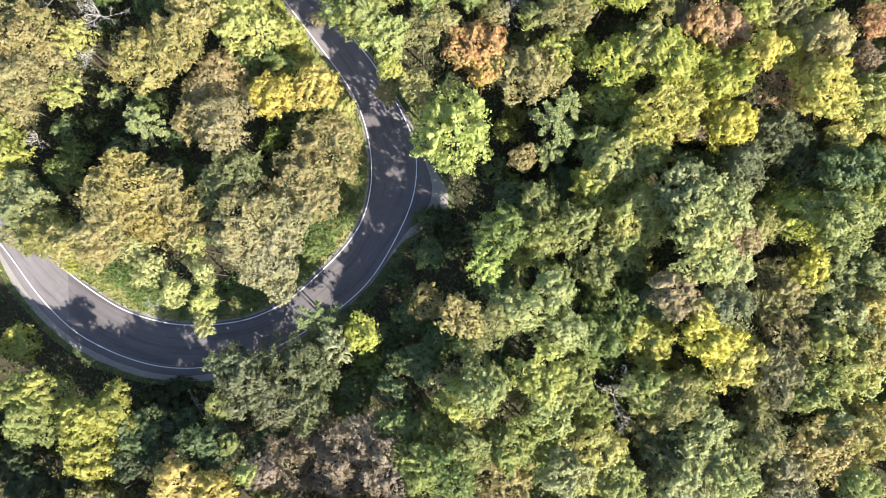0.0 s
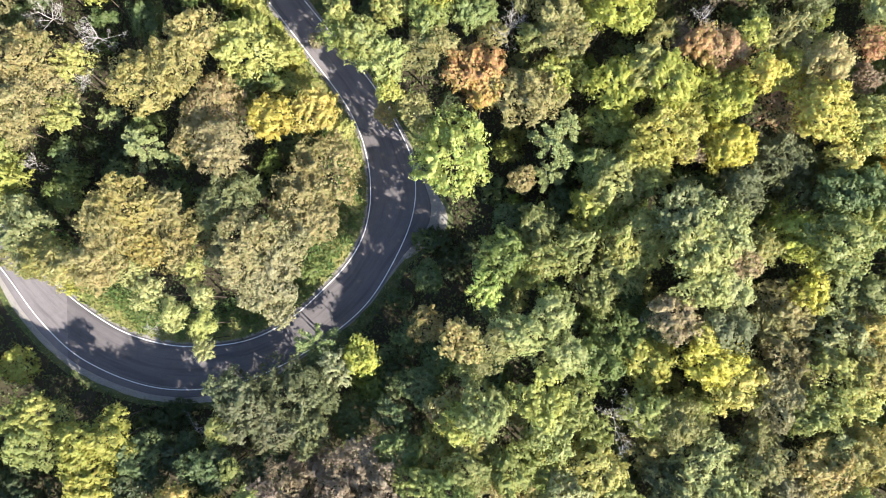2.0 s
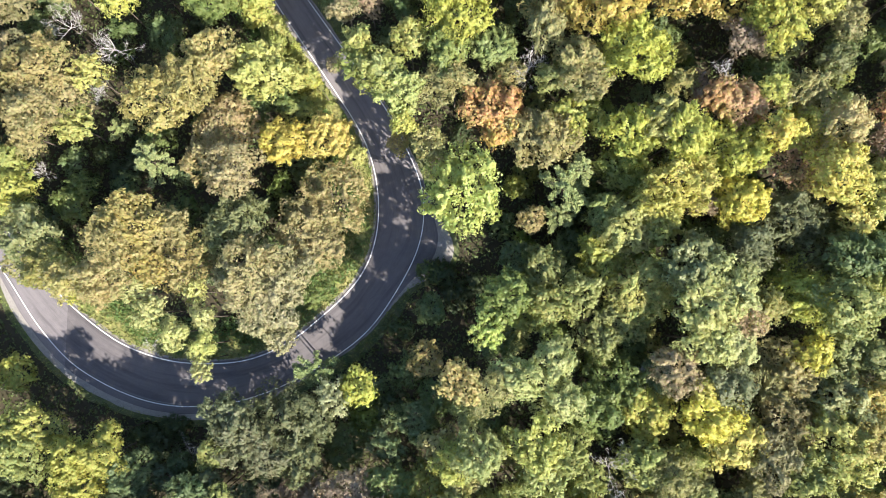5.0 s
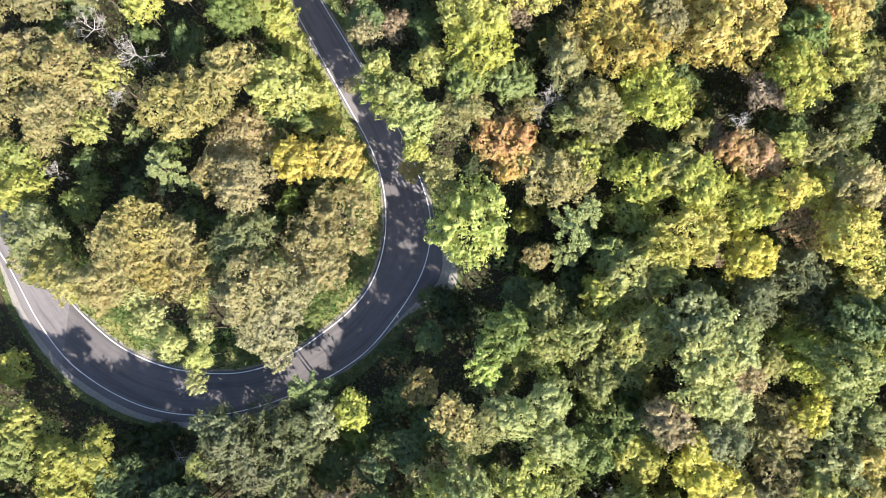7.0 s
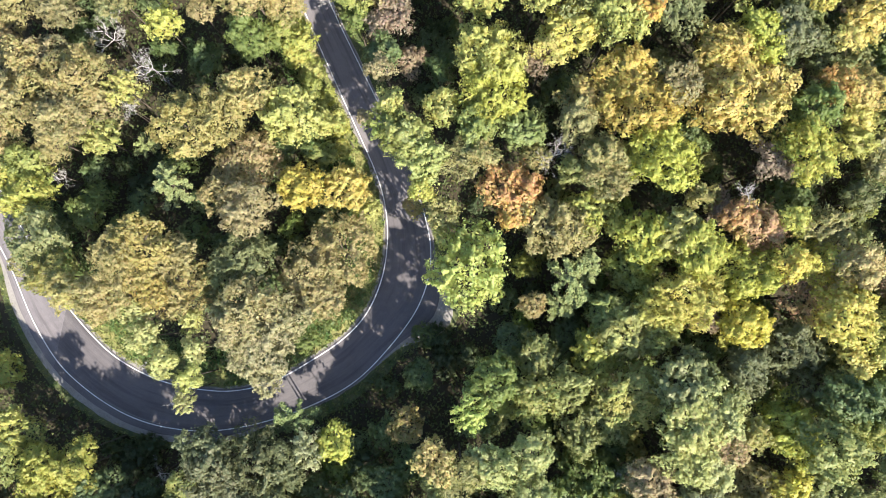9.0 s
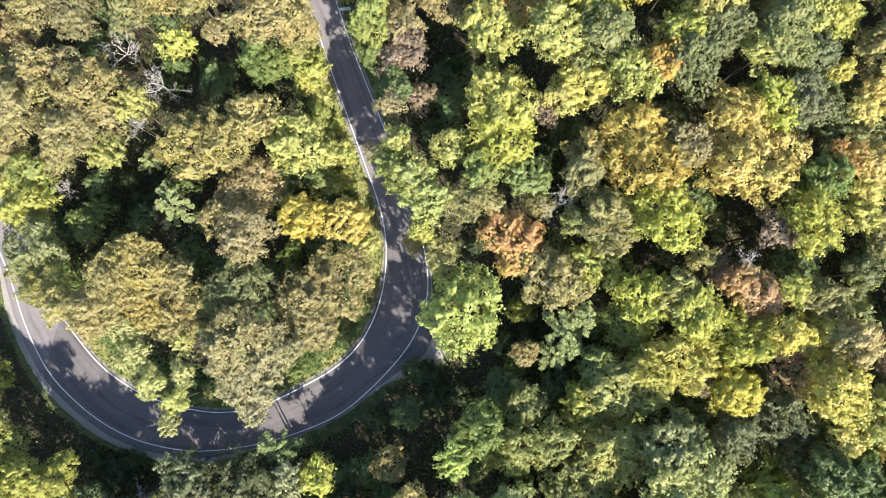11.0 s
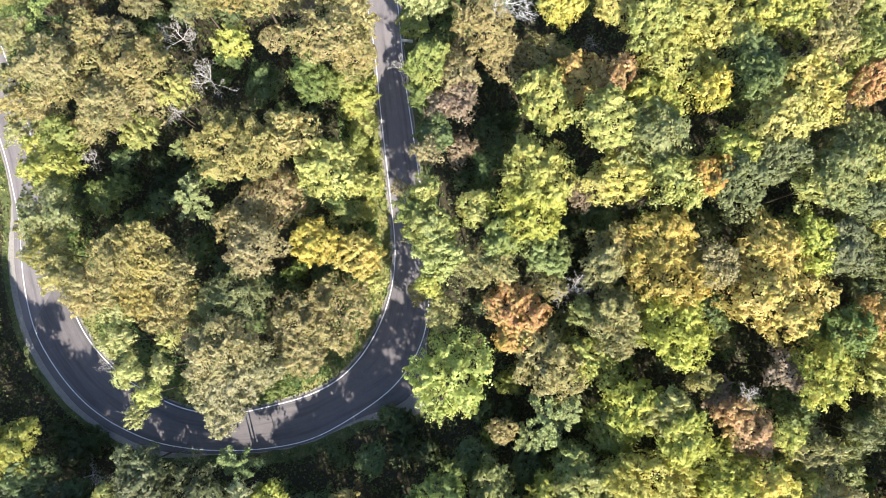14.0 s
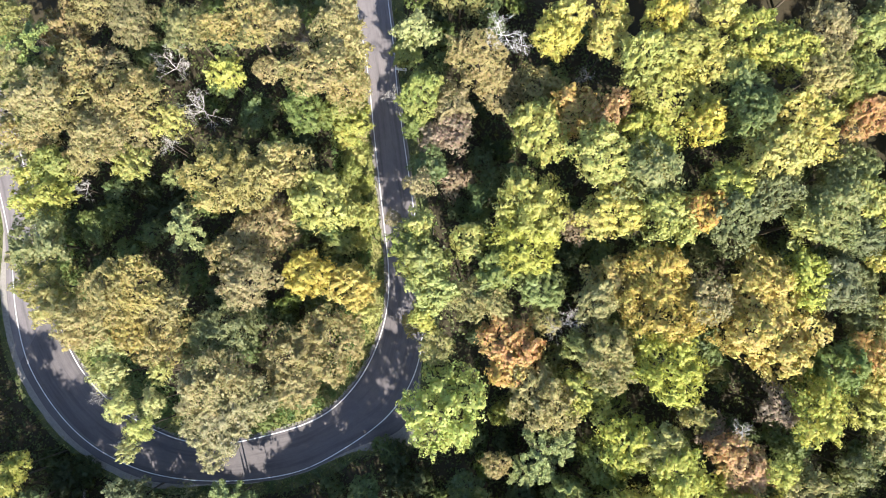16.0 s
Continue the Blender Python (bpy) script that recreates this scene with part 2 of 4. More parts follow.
def ribbon(name, left, right, z, material, drop=0.0, across=1):
    """A strip between two lines, with its edges turned down by drop."""
    verts, faces = [], []
    rows = []
    for a, b in zip(left, right):
        row = [a.lerp(b, j / across) for j in range(across + 1)]
        pts = [(q.x, q.y, z) for q in row]
        if drop:
            pts = [(row[0].x, row[0].y, z - drop)] + pts + [(row[-1].x, row[-1].y, z - drop)]
        rows.append(pts)
    w = len(rows[0])
    for r in rows:
        verts += r
    for i in range(len(rows) - 1):
        for j in range(w - 1):
            faces.append((i * w + j, (i + 1) * w + j, (i + 1) * w + j + 1, i * w + j + 1))
    me = mesh_from(name, verts, faces, [material])
    along = [0.0]
    for p0, p1 in zip(left, left[1:]):
        along.append(along[-1] + (p1 - p0).length)
    layer = me.uv_layers.new(name="way")
    for loop in me.loops:
        layer.data[loop.index].uv = ((loop.vertex_index % w) / (w - 1), along[loop.vertex_index // w])
    bmx = bmesh.new()
    bmx.from_mesh(me)
    bmesh.ops.recalc_face_normals(bmx, faces=bmx.faces)
    if sum(f.normal.z for f in bmx.faces) < 0:
        bmesh.ops.reverse_faces(bmx, faces=bmx.faces)
    bmx.to_mesh(me)
    bmx.free()
    return me


# ---- the ground and the road ----
def build_ground():
    xs = sorted(set([-1500, -700, -350, -220, -160] + list(np.arange(-125, 111, 2.5)) + [140, 200, 350, 700, 1500]))
    ys = sorted(set([-1500, -700, -350, -200, -130] + list(np.arange(-95, 146, 2.5)) + [180, 260, 400, 700, 1500]))
    verts = [(x, y, ground_z(x, y)) for y in ys for x in xs]
    w = len(xs)
    faces = [(j * w + i, j * w + i + 1, (j + 1) * w + i + 1, (j + 1) * w + i) for j in range(len(ys) - 1) for i in range(w - 1)]
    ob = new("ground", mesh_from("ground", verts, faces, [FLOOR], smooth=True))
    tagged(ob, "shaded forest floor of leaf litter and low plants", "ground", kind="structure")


build_ground()


def bulge(t, p):
    """How far the gravel reaches outside the outer line: a lay-by at the bend, a narrow edge below."""
    lay_by = 5.6 * math.exp(-((p.y - 18.5) / 5.2) ** 2) * (1 if p.x > -14 and p.y > 5 else 0)
    edge = 1.7 * smoothstep(-22, -34, p.x) * smoothstep(14, 4, p.y) if p.y < 15 else 0
    return 0.55 + lay_by + edge + 0.25 * noise.noise((p.x * 0.4, p.y * 0.4, 2.0))


def apron(p):
    """The asphalt outside the outer line."""
    lay_by = 2.7 * math.exp(-((p.y - 19.0) / 5.5) ** 2) * (1 if p.x > -14 and p.y > 5 else 0)
    edge = 0.8 * smoothstep(-22, -34, p.x) * smoothstep(14, 4, p.y) if p.y < 15 else 0
    return 0.40 + lay_by + edge + 0.12 * noise.noise((p.x * 0.5, p.y * 0.5, 9.0))


# outer side lies to the right of IN_LINE's way, the inner side to its left
side = 1 if (IN_LINE[130] - OUT_LINE[130]).dot(Vector((-(OUT_LINE[131] - OUT_LINE[130]).y, (OUT_LINE[131] - OUT_LINE[130]).x))) > 0 else -1
edge_in = offset(IN_LINE, lambda t, p: side * (0.38 + 0.12 * noise.noise((p.x * 0.5, p.y * 0.5, 0.0))))
edge_out = offset(OUT_LINE, lambda t, p: -side * apron(p))
# lower cut sits on a tone edge; the bend carries shade in its tone
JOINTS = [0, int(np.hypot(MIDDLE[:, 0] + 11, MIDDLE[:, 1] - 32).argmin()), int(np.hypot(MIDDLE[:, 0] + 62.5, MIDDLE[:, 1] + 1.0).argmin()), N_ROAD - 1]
for k, (nm, mat, words) in enumerate((("road_upper", ASPHALT, "narrow straight road of bleached old asphalt"), ("road_bend", SHADE_ASPHALT, "hairpin bend of asphalt with tree shade put into its tone"), ("road_lower", ASPHALT, "sunlit curving road of bleached old asphalt"))):
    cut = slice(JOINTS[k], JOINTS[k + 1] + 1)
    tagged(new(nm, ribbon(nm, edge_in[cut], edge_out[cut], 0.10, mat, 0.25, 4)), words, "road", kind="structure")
gravel = new("gravel_shoulder", ribbon("gravel_shoulder", offset(OUT_LINE, -side * 0.2), offset(OUT_LINE, lambda t, p: -side * bulge(t, p)), 0.065, GRAVEL, 0.3, 4))
tagged(gravel, "dusty gravel shoulder that widens to a lay-by at the bend", "gravel", kind="structure")
gravel_in = new("gravel_edge", ribbon("gravel_edge", offset(IN_LINE, side * 0.2), offset(IN_LINE, lambda t, p: side * (0.75 + 0.2 * noise.noise((p.x * 0.6, p.y * 0.6, 4.0)))), 0.06, GRAVEL, 0.3))
tagged(gravel_in, "thin gravel edge between asphalt and grass", "gravel", kind="structure")
for nm, line in (("edge_line_inner", IN_LINE), ("edge_line_outer", OUT_LINE)):
    ob = new(nm, ribbon(nm, offset(line, 0.075), offset(line, -0.075), 0.107, PAINT))
    tagged(ob, "worn white painted edge line on asphalt", "road marking", kind="structure")
verge_in = new("verge_inner", ribbon("verge_inner", offset(IN_LINE, side * 0.55), offset(IN_LINE, lambda t, p: side * (5.4 + 0.9 * noise.noise((p.x * 0.2, p.y * 0.2, 7.0)))), 0.045, TURF, 0.3, 3))
tagged(verge_in, "grass verge along the inside of the bend", "verge", kind="structure")
verge_out = new("verge_outer", ribbon("verge_outer", offset(OUT_LINE, -side * 0.5), offset(OUT_LINE, lambda t, p: -side * (max(2.6, bulge(t, p) + 1.0) + 0.5 * noise.noise((p.x * 0.2, p.y * 0.2, 3.0)))), 0.035, SHADE_TURF, 0.3, 3))
tagged(verge_out, "rough grass verge along the outside of the bend, darkened for tree shade", "verge", kind="structure")


def patch(name, a, b, inner, outer, label):
    """A repair in the asphalt between two places of the road, from one share of its width to another."""
    left = [IN_LINE[i].lerp(OUT_LINE[i], inner) for i in range(a, b + 1)]
    right = [IN_LINE[i].lerp(OUT_LINE[i], outer) for i in range(a, b + 1)]
    ob = new(name, ribbon(name, left, right, 0.104, PATCH))
    tagged(ob, label, "asphalt patch", kind="structure")


def row_at(x, y):
    return int(np.hypot(MIDDLE[:, 0] - x, MIDDLE[:, 1] - y).argmin())


patch("asphalt_patch", row_at(-43, -8), row_at(-53, -6), 0.945, 0.965, "black tarred joint near the outer line")

# ---- trees ----
rng = np.random.default_rng(7)


def unit(v):
    return v / np.maximum(1e-9, np.linalg.norm(v, axis=1, keepdims=True))


def sprays(centres, normals, size, droop=0.0):
    """Leaf sprays: one small three-cornered blade for each centre, facing along the normals."""
    n = len(centres)
    up = unit(normals)
    a = unit(np.cross(up, rng.normal(size=(n, 3))))
    b = np.cross(up, a)
    s = (size * rng.uniform(0.65, 1.35, n))[:, None]
    wide = rng.uniform(0.38, 0.62, n)[:, None]
    v = np.stack([centres + a * s * 0.72 - [[0, 0, droop]] * s, centres - a * s * 0.42 + b * s * wide, centres - a * s * 0.42 - b * s * wide], 1)
    return v.reshape(-1, 3)


def swell(p, wave, r, n=14):
    """A smooth random swell in three dimensions, about -1 to 1, and its slope, with the given wavelength."""
    k = unit(r.normal(size=(n, 3))) * (2 * math.pi / wave) * r.uniform(0.7, 1.4, (n, 1))
    turn = p @ k.T + r.uniform(0, 6.28, n)
    size = math.sqrt(2 / n) * 0.75
    return np.sin(turn).sum(1) * size, np.cos(turn) @ k * size


def crown_mesh(name, radius, tall, lobes, lobe_r, leaves, size, tidy, lump, depth, bend, material, ragged=0.26):
    """A crown of overlapping leafy lobes on a dome. lump, depth: width and height of its tufts; bend: how far its boughs wander, in metres."""
    # lobe centres, spread over the upper dome and its skirt
    d = []
    far = 0.62 * lobe_r
    while len(d) < lobes:
        q = unit(rng.normal(size=(1, 3)))[0]
        if q[2] < -0.25:
            continue
        if all(np.dot(q, p) < math.cos(far / 0.62) for p in d):
            d.append(q)
        far *= 0.998
    d = np.array(d)
    rad = lobe_r * rng.uniform(0.72, 1.28, lobes)
    reach = (1.0 - rad) * rng.uniform(1 - ragged * 1.4, 1 + ragged, lobes)
    c = np.concatenate([d * reach[:, None], [[0, 0, 0.12]]])
    rad = np.append(rad, 0.58)
    share = rad ** 2 * np.append(0.55 + np.maximum(0, d[:, 2]), 0.4)
    squash = np.array([[radius, radius, tall]])
    found, nors = [], []
    have = 0
    while have < leaves * 1.7:
        m = leaves * 2
        who = rng.choice(len(rad), m, p=share / share.sum())
        q = unit(rng.normal(size=(m, 3)) + [[0, 0, 0.25]])
        p = c[who] + q * rad[who][:, None]
        inside = ((np.linalg.norm(p[:, None, :] - c[None], axis=2) / rad[None]) < 0.93).sum(1) > 0
        good = ~inside & (p[:, 2] > -0.42)
        found.append(p[good] * squash)
        nors.append(unit(q[good] / squash))
        have += int(good.sum())
    p, q = np.concatenate(found), np.concatenate(nors)
    # boughs bend the lobes out of round; tufts and finer sprigs stand out from them
    bough = np.stack([swell(p, 3.4, rng)[0] for _ in range(3)], 1)
    p = p + bough * bend
    tuft, slope = swell(p, lump, rng)
    sprig, fine = swell(p, lump * 0.45, rng)
    odds = 1.0 / (1.0 + np.exp(-(1.3 * tuft + 0.9 * sprig + 0.6 * bough[:, 2] + 0.7)))
    pick = rng.choice(len(p), leaves, replace=False, p=odds / odds.sum())
    p, q, tuft, sprig = p[pick], q[pick], tuft[pick], sprig[pick]
    lift = depth * (0.8 * tuft + 0.35 * sprig) - depth * 0.7 * rng.random(leaves) ** 2
    pos = p + q * lift[:, None] + rng.normal(size=(leaves, 3)) * 0.04
    # the sprays follow the sides of their tufts
    steep = depth * (0.8 * slope[pick] + 0.25 * fine[pick])
    face = unit(q - 0.55 * (steep - q * (steep * q).sum(1)[:, None]))
    nor = unit(face * tidy + unit(rng.normal(size=(leaves, 3))) * (1 - tidy) + [[0, 0, 0.15]])
    v = sprays(pos, nor, np.full(leaves, size))
    # large sprays deeper in close the crown
    deep = leaves // 4
    pick = rng.choice(leaves, deep, replace=False)
    pos2 = p[pick] - q[pick] * (depth * (rng.uniform(0.1, 0.8, deep) - 0.7 * tuft[pick]) + 0.12)[:, None]
    v2 = sprays(pos2, unit(q[pick] + 0.7 * unit(rng.normal(size=(deep, 3)))), np.full(deep, size * 1.6))
    verts = np.concatenate([v, v2])
    verts[:, :2] *= radius / np.percentile(np.hypot(v[:, 0], v[:, 1]), 95)
    verts[:, 2] *= tall / np.percentile(v[:, 2], 98)
    me = mesh_from(name, verts, np.arange(len(verts)).reshape(-1, 3), [material], smooth=True)
    # the curled leaves of a spray catch the light much as the side of their tuft does
    shade = np.concatenate([unit(face * 0.72 + nor * 0.28), unit(q[pick] + [[0, 0, 0.2]])])
    me.normals_split_custom_set_from_vertices(np.repeat(shade, 3, axis=0).tolist())
    return me


def needle_crown(name, radius, tall, material, seed_branches=34, per=55, size=0.30):
    """An open crown of level, feathery branches round a stem."""
    pos, nor = [], []
    for i in range(seed_branches):
        h = rng.uniform(-0.75, 0.95)
        ang = i * 2.4 + rng.uniform(-0.4, 0.4)
        ln = radius * (1.0 - 0.68 * max(0.0, h)) * rng.uniform(0.55, 1.12)
        way = np.array([math.cos(ang), math.sin(ang), 0.12])
        across = np.array([-math.sin(ang), math.cos(ang), 0])
        u = np.sqrt(rng.uniform(0.04, 1.0, per))
        wide = 0.15 * ln * u * (1.35 - u) + 0.03
        p = way * (u * ln)[:, None] + across * (rng.normal(size=per) * wide)[:, None]
        p[:, 2] += h * tall + rng.normal(size=per) * 0.16 - 0.12 * ln * u * u
        pos.append(p)
        nor.append(unit(rng.normal(size=(per, 3)) * 0.55 + [[0, 0, 0.9]]))
    pos, nor = np.concatenate(pos), np.concatenate(nor)
    v = sprays(pos, nor, size, 0.1)
    return mesh_from(name, v, np.arange(len(v)).reshape(-1, 3), [material])


def tube(points, radii, sides, verts, faces):
    """Adds a tapered, bent tube."""
    start = len(verts)
    for i, p in enumerate(points):
        a, b = points[max(0, i - 1)], points[min(len(points) - 1, i + 1)]
        w = (b - a).normalized()
        x = w.orthogonal().normalized()
        y = w.cross(x)
        for k in range(sides):
            ang = 2 * math.pi * k / sides
            verts.append(tuple(p + (x * math.cos(ang) + y * math.sin(ang)) * radii[i]))
    for i in range(len(points) - 1):
        for k in range(sides):
            k2 = (k + 1) % sides
            faces.append((start + i * sides + k, start + i * sides + k2, start + (i + 1) * sides + k2, start + (i + 1) * sides + k))
    faces.append(tuple(start + (len(points) - 1) * sides + k for k in range(sides)))


def trunk_mesh(seed):
    """A trunk one metre high and one metre thick at the breast, to be scaled."""
    r = random.Random(seed)
    pts = [Vector((r.uniform(-0.25, 0.25) * (i > 0) * i / 5, r.uniform(-0.25, 0.25) * (i > 0) * i / 5, i / 7)) for i in range(8)]
    verts, faces = [], []
    tube(pts, [0.72, 0.52, 0.48, 0.43, 0.37, 0.30, 0.22, 0.10], 8, verts, faces)
    return mesh_from("trunk", verts, faces, [BARK], smooth=True)


def limbs_mesh(seed, radius, tall):
    """The limbs that carry a crown, from its lower middle outwards."""
    r = random.Random(seed)
    verts, faces = [], []
    for i in range(11):
        ang, up = i * 2.4 + r.uniform(-0.4, 0.4), r.uniform(0.25, 1.1)
        way = Vector((math.cos(ang), math.sin(ang), up)).normalized()
        pts = [Vector((0, 0, -0.75 * tall))]
        ln = r.uniform(0.65, 0.95)
        for k in range(1, 5):
            u = k / 4
            q = Vector((way.x * radius * ln * u, way.y * radius * ln * u, -0.75 * tall + (way.z + 0.45) * tall * ln * u))
            pts.append(q + Vector((r.uniform(-1, 1), r.uniform(-1, 1), r.uniform(-1, 1))) * 0.05 * radius)
        tube(pts, [0.13, 0.10, 0.07, 0.045, 0.02], 5, verts, faces)
    return mesh_from("branchwork", verts, faces, [BARK])


def dead_mesh(seed, material):
    """A bare, forked crown five metres in radius."""
    r = random.Random(seed)
    verts, faces = [], []

    def grow(at, way, ln, thick, level):
        pts, p, w = [at], at, way
        for _ in range(4):
            w = (w + Vector((r.uniform(-1, 1), r.uniform(-1, 1), r.uniform(-0.6, 0.8))) * 0.22).normalized()
            p = p + w * ln / 4
            pts.append(p)
        tube(pts, [thick * (1 - 0.16 * i) for i in range(5)], 5 if level < 2 else 3, verts, faces)
        if level < 5:
            for k in range(r.randint(2, 3) + (level in (0, 3))):
                u = r.choice((1, 2, 3, 4, 4))
                turn = Vector((r.uniform(-1, 1), r.uniform(-1, 1), r.uniform(-0.3, 0.6))).normalized()
                grow(pts[u], (w * 1.0 + turn * 0.9).normalized(), ln * r.uniform(0.55, 0.8), max(0.012, thick * 0.56), level + 1)

    for k in range(4):
        ang = k * 1.6 + r.uniform(-0.4, 0.4)
        grow(Vector((0, 0, -2.5)), Vector((math.cos(ang), math.sin(ang), r.uniform(0.4, 1.0))).normalized(), 2.7, 0.085, 0)
    return mesh_from("bare_crown", verts, faces, [material])


# crown shapes, in three sizes: (radius, tall) and meshes
BROAD = {}
OAK = {}
for size, radius, leaves in (("large", 5.6, 8800), ("medium", 4.0, 4400), ("small", 2.6, 1650)):
    BROAD[size] = (radius, [crown_mesh("crown", radius, radius * 0.95, int(10 + 2.4 * radius), 0.43 - 0.022 * radius, leaves, 0.25, 0.80, 1.35, 0.52, 0.085 * radius, LEAF) for _ in range(5)])
    OAK[size] = (radius, [crown_mesh("crown", radius, radius * 0.72, int(14 + 3.0 * radius), 0.36 - 0.018 * radius, leaves, 0.228, 0.70, 1.0, 0.36, 0.12 * radius, LEAF, 0.30) for _ in range(5)])
YOUNG = [crown_mesh("crown", 2.6, 2.47, 15, 0.37, 850, 0.32, 0.75, 1.2, 0.45, 0.25, LEAF) for _ in range(4)]
PINE = [needle_crown("crown", 4.0, 3.2, NEEDLE, 24 + 3 * i, 190, 0.22) for i in range(3)]
TRUNKS = [trunk_mesh(i) for i in range(4)]
BOUGHS = [limbs_mesh(20 + i, 4.0, 3.6) for i in range(4)]
DEAD = {"pale": [dead_mesh(40 + i, DEADWOOD) for i in range(3)], "white": [dead_mesh(50 + i, WHITEWOOD) for i in range(2)]}

# main colour, turning colour, words
COLOURS = {
    "beige": ((0.415, 0.352, 0.158), (0.312, 0.292, 0.124), "dull beige and olive"),
    "brownbeige": ((0.392, 0.325, 0.160), (0.345, 0.302, 0.142), "brownish beige"),
    "brown": ((0.328, 0.252, 0.169), (0.287, 0.236, 0.157), "withered brown"),
    "goldbrown": ((0.400, 0.328, 0.122), (0.312, 0.285, 0.112), "golden brown"),
    "olivegold": ((0.446, 0.378, 0.152), (0.333, 0.309, 0.129), "olive and gold"),
    "olive": ((0.357, 0.325, 0.121), (0.262, 0.273, 0.106), "olive green"),
    "olivegreen": ((0.313, 0.319, 0.092), (0.216, 0.261, 0.081), "olive green"),
    "sage": ((0.397, 0.350, 0.168), (0.301, 0.288, 0.133), "pale sage green"),
    "sagegreen": ((0.212, 0.222, 0.107), (0.154, 0.174, 0.081), "sage green"),
    "greygreen": ((0.290, 0.305, 0.121), (0.215, 0.242, 0.094), "greyish green"),
    "beigegrey": ((0.333, 0.289, 0.134), (0.259, 0.237, 0.113), "greyish beige"),
    "darkgrey": ((0.186, 0.203, 0.091), (0.225, 0.235, 0.097), "dark greyish green"),
    "darkgreen": ((0.143, 0.193, 0.076), (0.195, 0.227, 0.082), "dark green"),
    "midgreen": ((0.182, 0.232, 0.070), (0.243, 0.278, 0.082), "mid green"),
    "green": ((0.300, 0.327, 0.105), (0.365, 0.375, 0.118), "fresh green"),
    "brightgreen": ((0.445, 0.510, 0.150), (0.480, 0.515, 0.155), "bright green"),
    "lightgreen": ((0.400, 0.425, 0.160), (0.330, 0.370, 0.135), "light green"),
    "softgreen": ((0.284, 0.319, 0.115), (0.227, 0.266, 0.094), "soft green"),
    "bluegreen": ((0.268, 0.295, 0.108), (0.194, 0.231, 0.077), "bluish green"),
    "lime": ((0.483, 0.468, 0.124), (0.434, 0.443, 0.124), "lime yellow"),
    "yellowgreen": ((0.462, 0.453, 0.119), (0.367, 0.402, 0.111), "yellow-green"),
    "paleyellow": ((0.502, 0.456, 0.125), (0.420, 0.409, 0.114), "pale yellow-green"),
    "softyellow": ((0.416, 0.414, 0.131), (0.467, 0.423, 0.125), "soft yellow-green"),
    "pale": ((0.437, 0.433, 0.176), (0.339, 0.367, 0.138), "pale green"),
    "yellow": ((0.572, 0.508, 0.127), (0.476, 0.467, 0.127), "bright yellow"),
    "gold": ((0.550, 0.440, 0.135), (0.480, 0.420, 0.132), "golden yellow"),
    "goldbeige": ((0.494, 0.390, 0.114), (0.403, 0.355, 0.103), "golden beige"),
    "orange": ((0.545, 0.312, 0.125), (0.430, 0.350, 0.110), "orange"),
    "orangegreen": ((0.515, 0.330, 0.089), (0.391, 0.384, 0.089), "orange and green"),
    "salmon": ((0.504, 0.320, 0.168), (0.414, 0.350, 0.138), "salmon pink"),
    "salmonolive": ((0.434, 0.325, 0.180), (0.312, 0.290, 0.132), "pinkish olive"),
    "dullyellow": ((0.43, 0.405, 0.105), (0.33, 0.345, 0.09), "dull yellow"),
    "palelime": ((0.475, 0.470, 0.175), (0.410, 0.430, 0.160), "pale lime green"),
    "silver": ((0.44, 0.43, 0.23), (0.36, 0.37, 0.17), "silvery pale green"),
    # leaf green darkened to stand for shade in hollows and gaps
    "deepgreen": ((0.080, 0.108, 0.048), (0.105, 0.130, 0.056), "shade-darkened green"),
}
PLANTED = []
trng = random.Random(11)


def stem(root, x, y, base, crown_base, radius, name="trunk"):
    ob = child(name, trng.choice(TRUNKS), root)
    thick = max(0.16, 0.085 * radius)
    ob.scale = (thick, thick, max(0.4, crown_base - base))
    ob.rotation_euler[2] = trng.uniform(0, 6.28)
    return ob


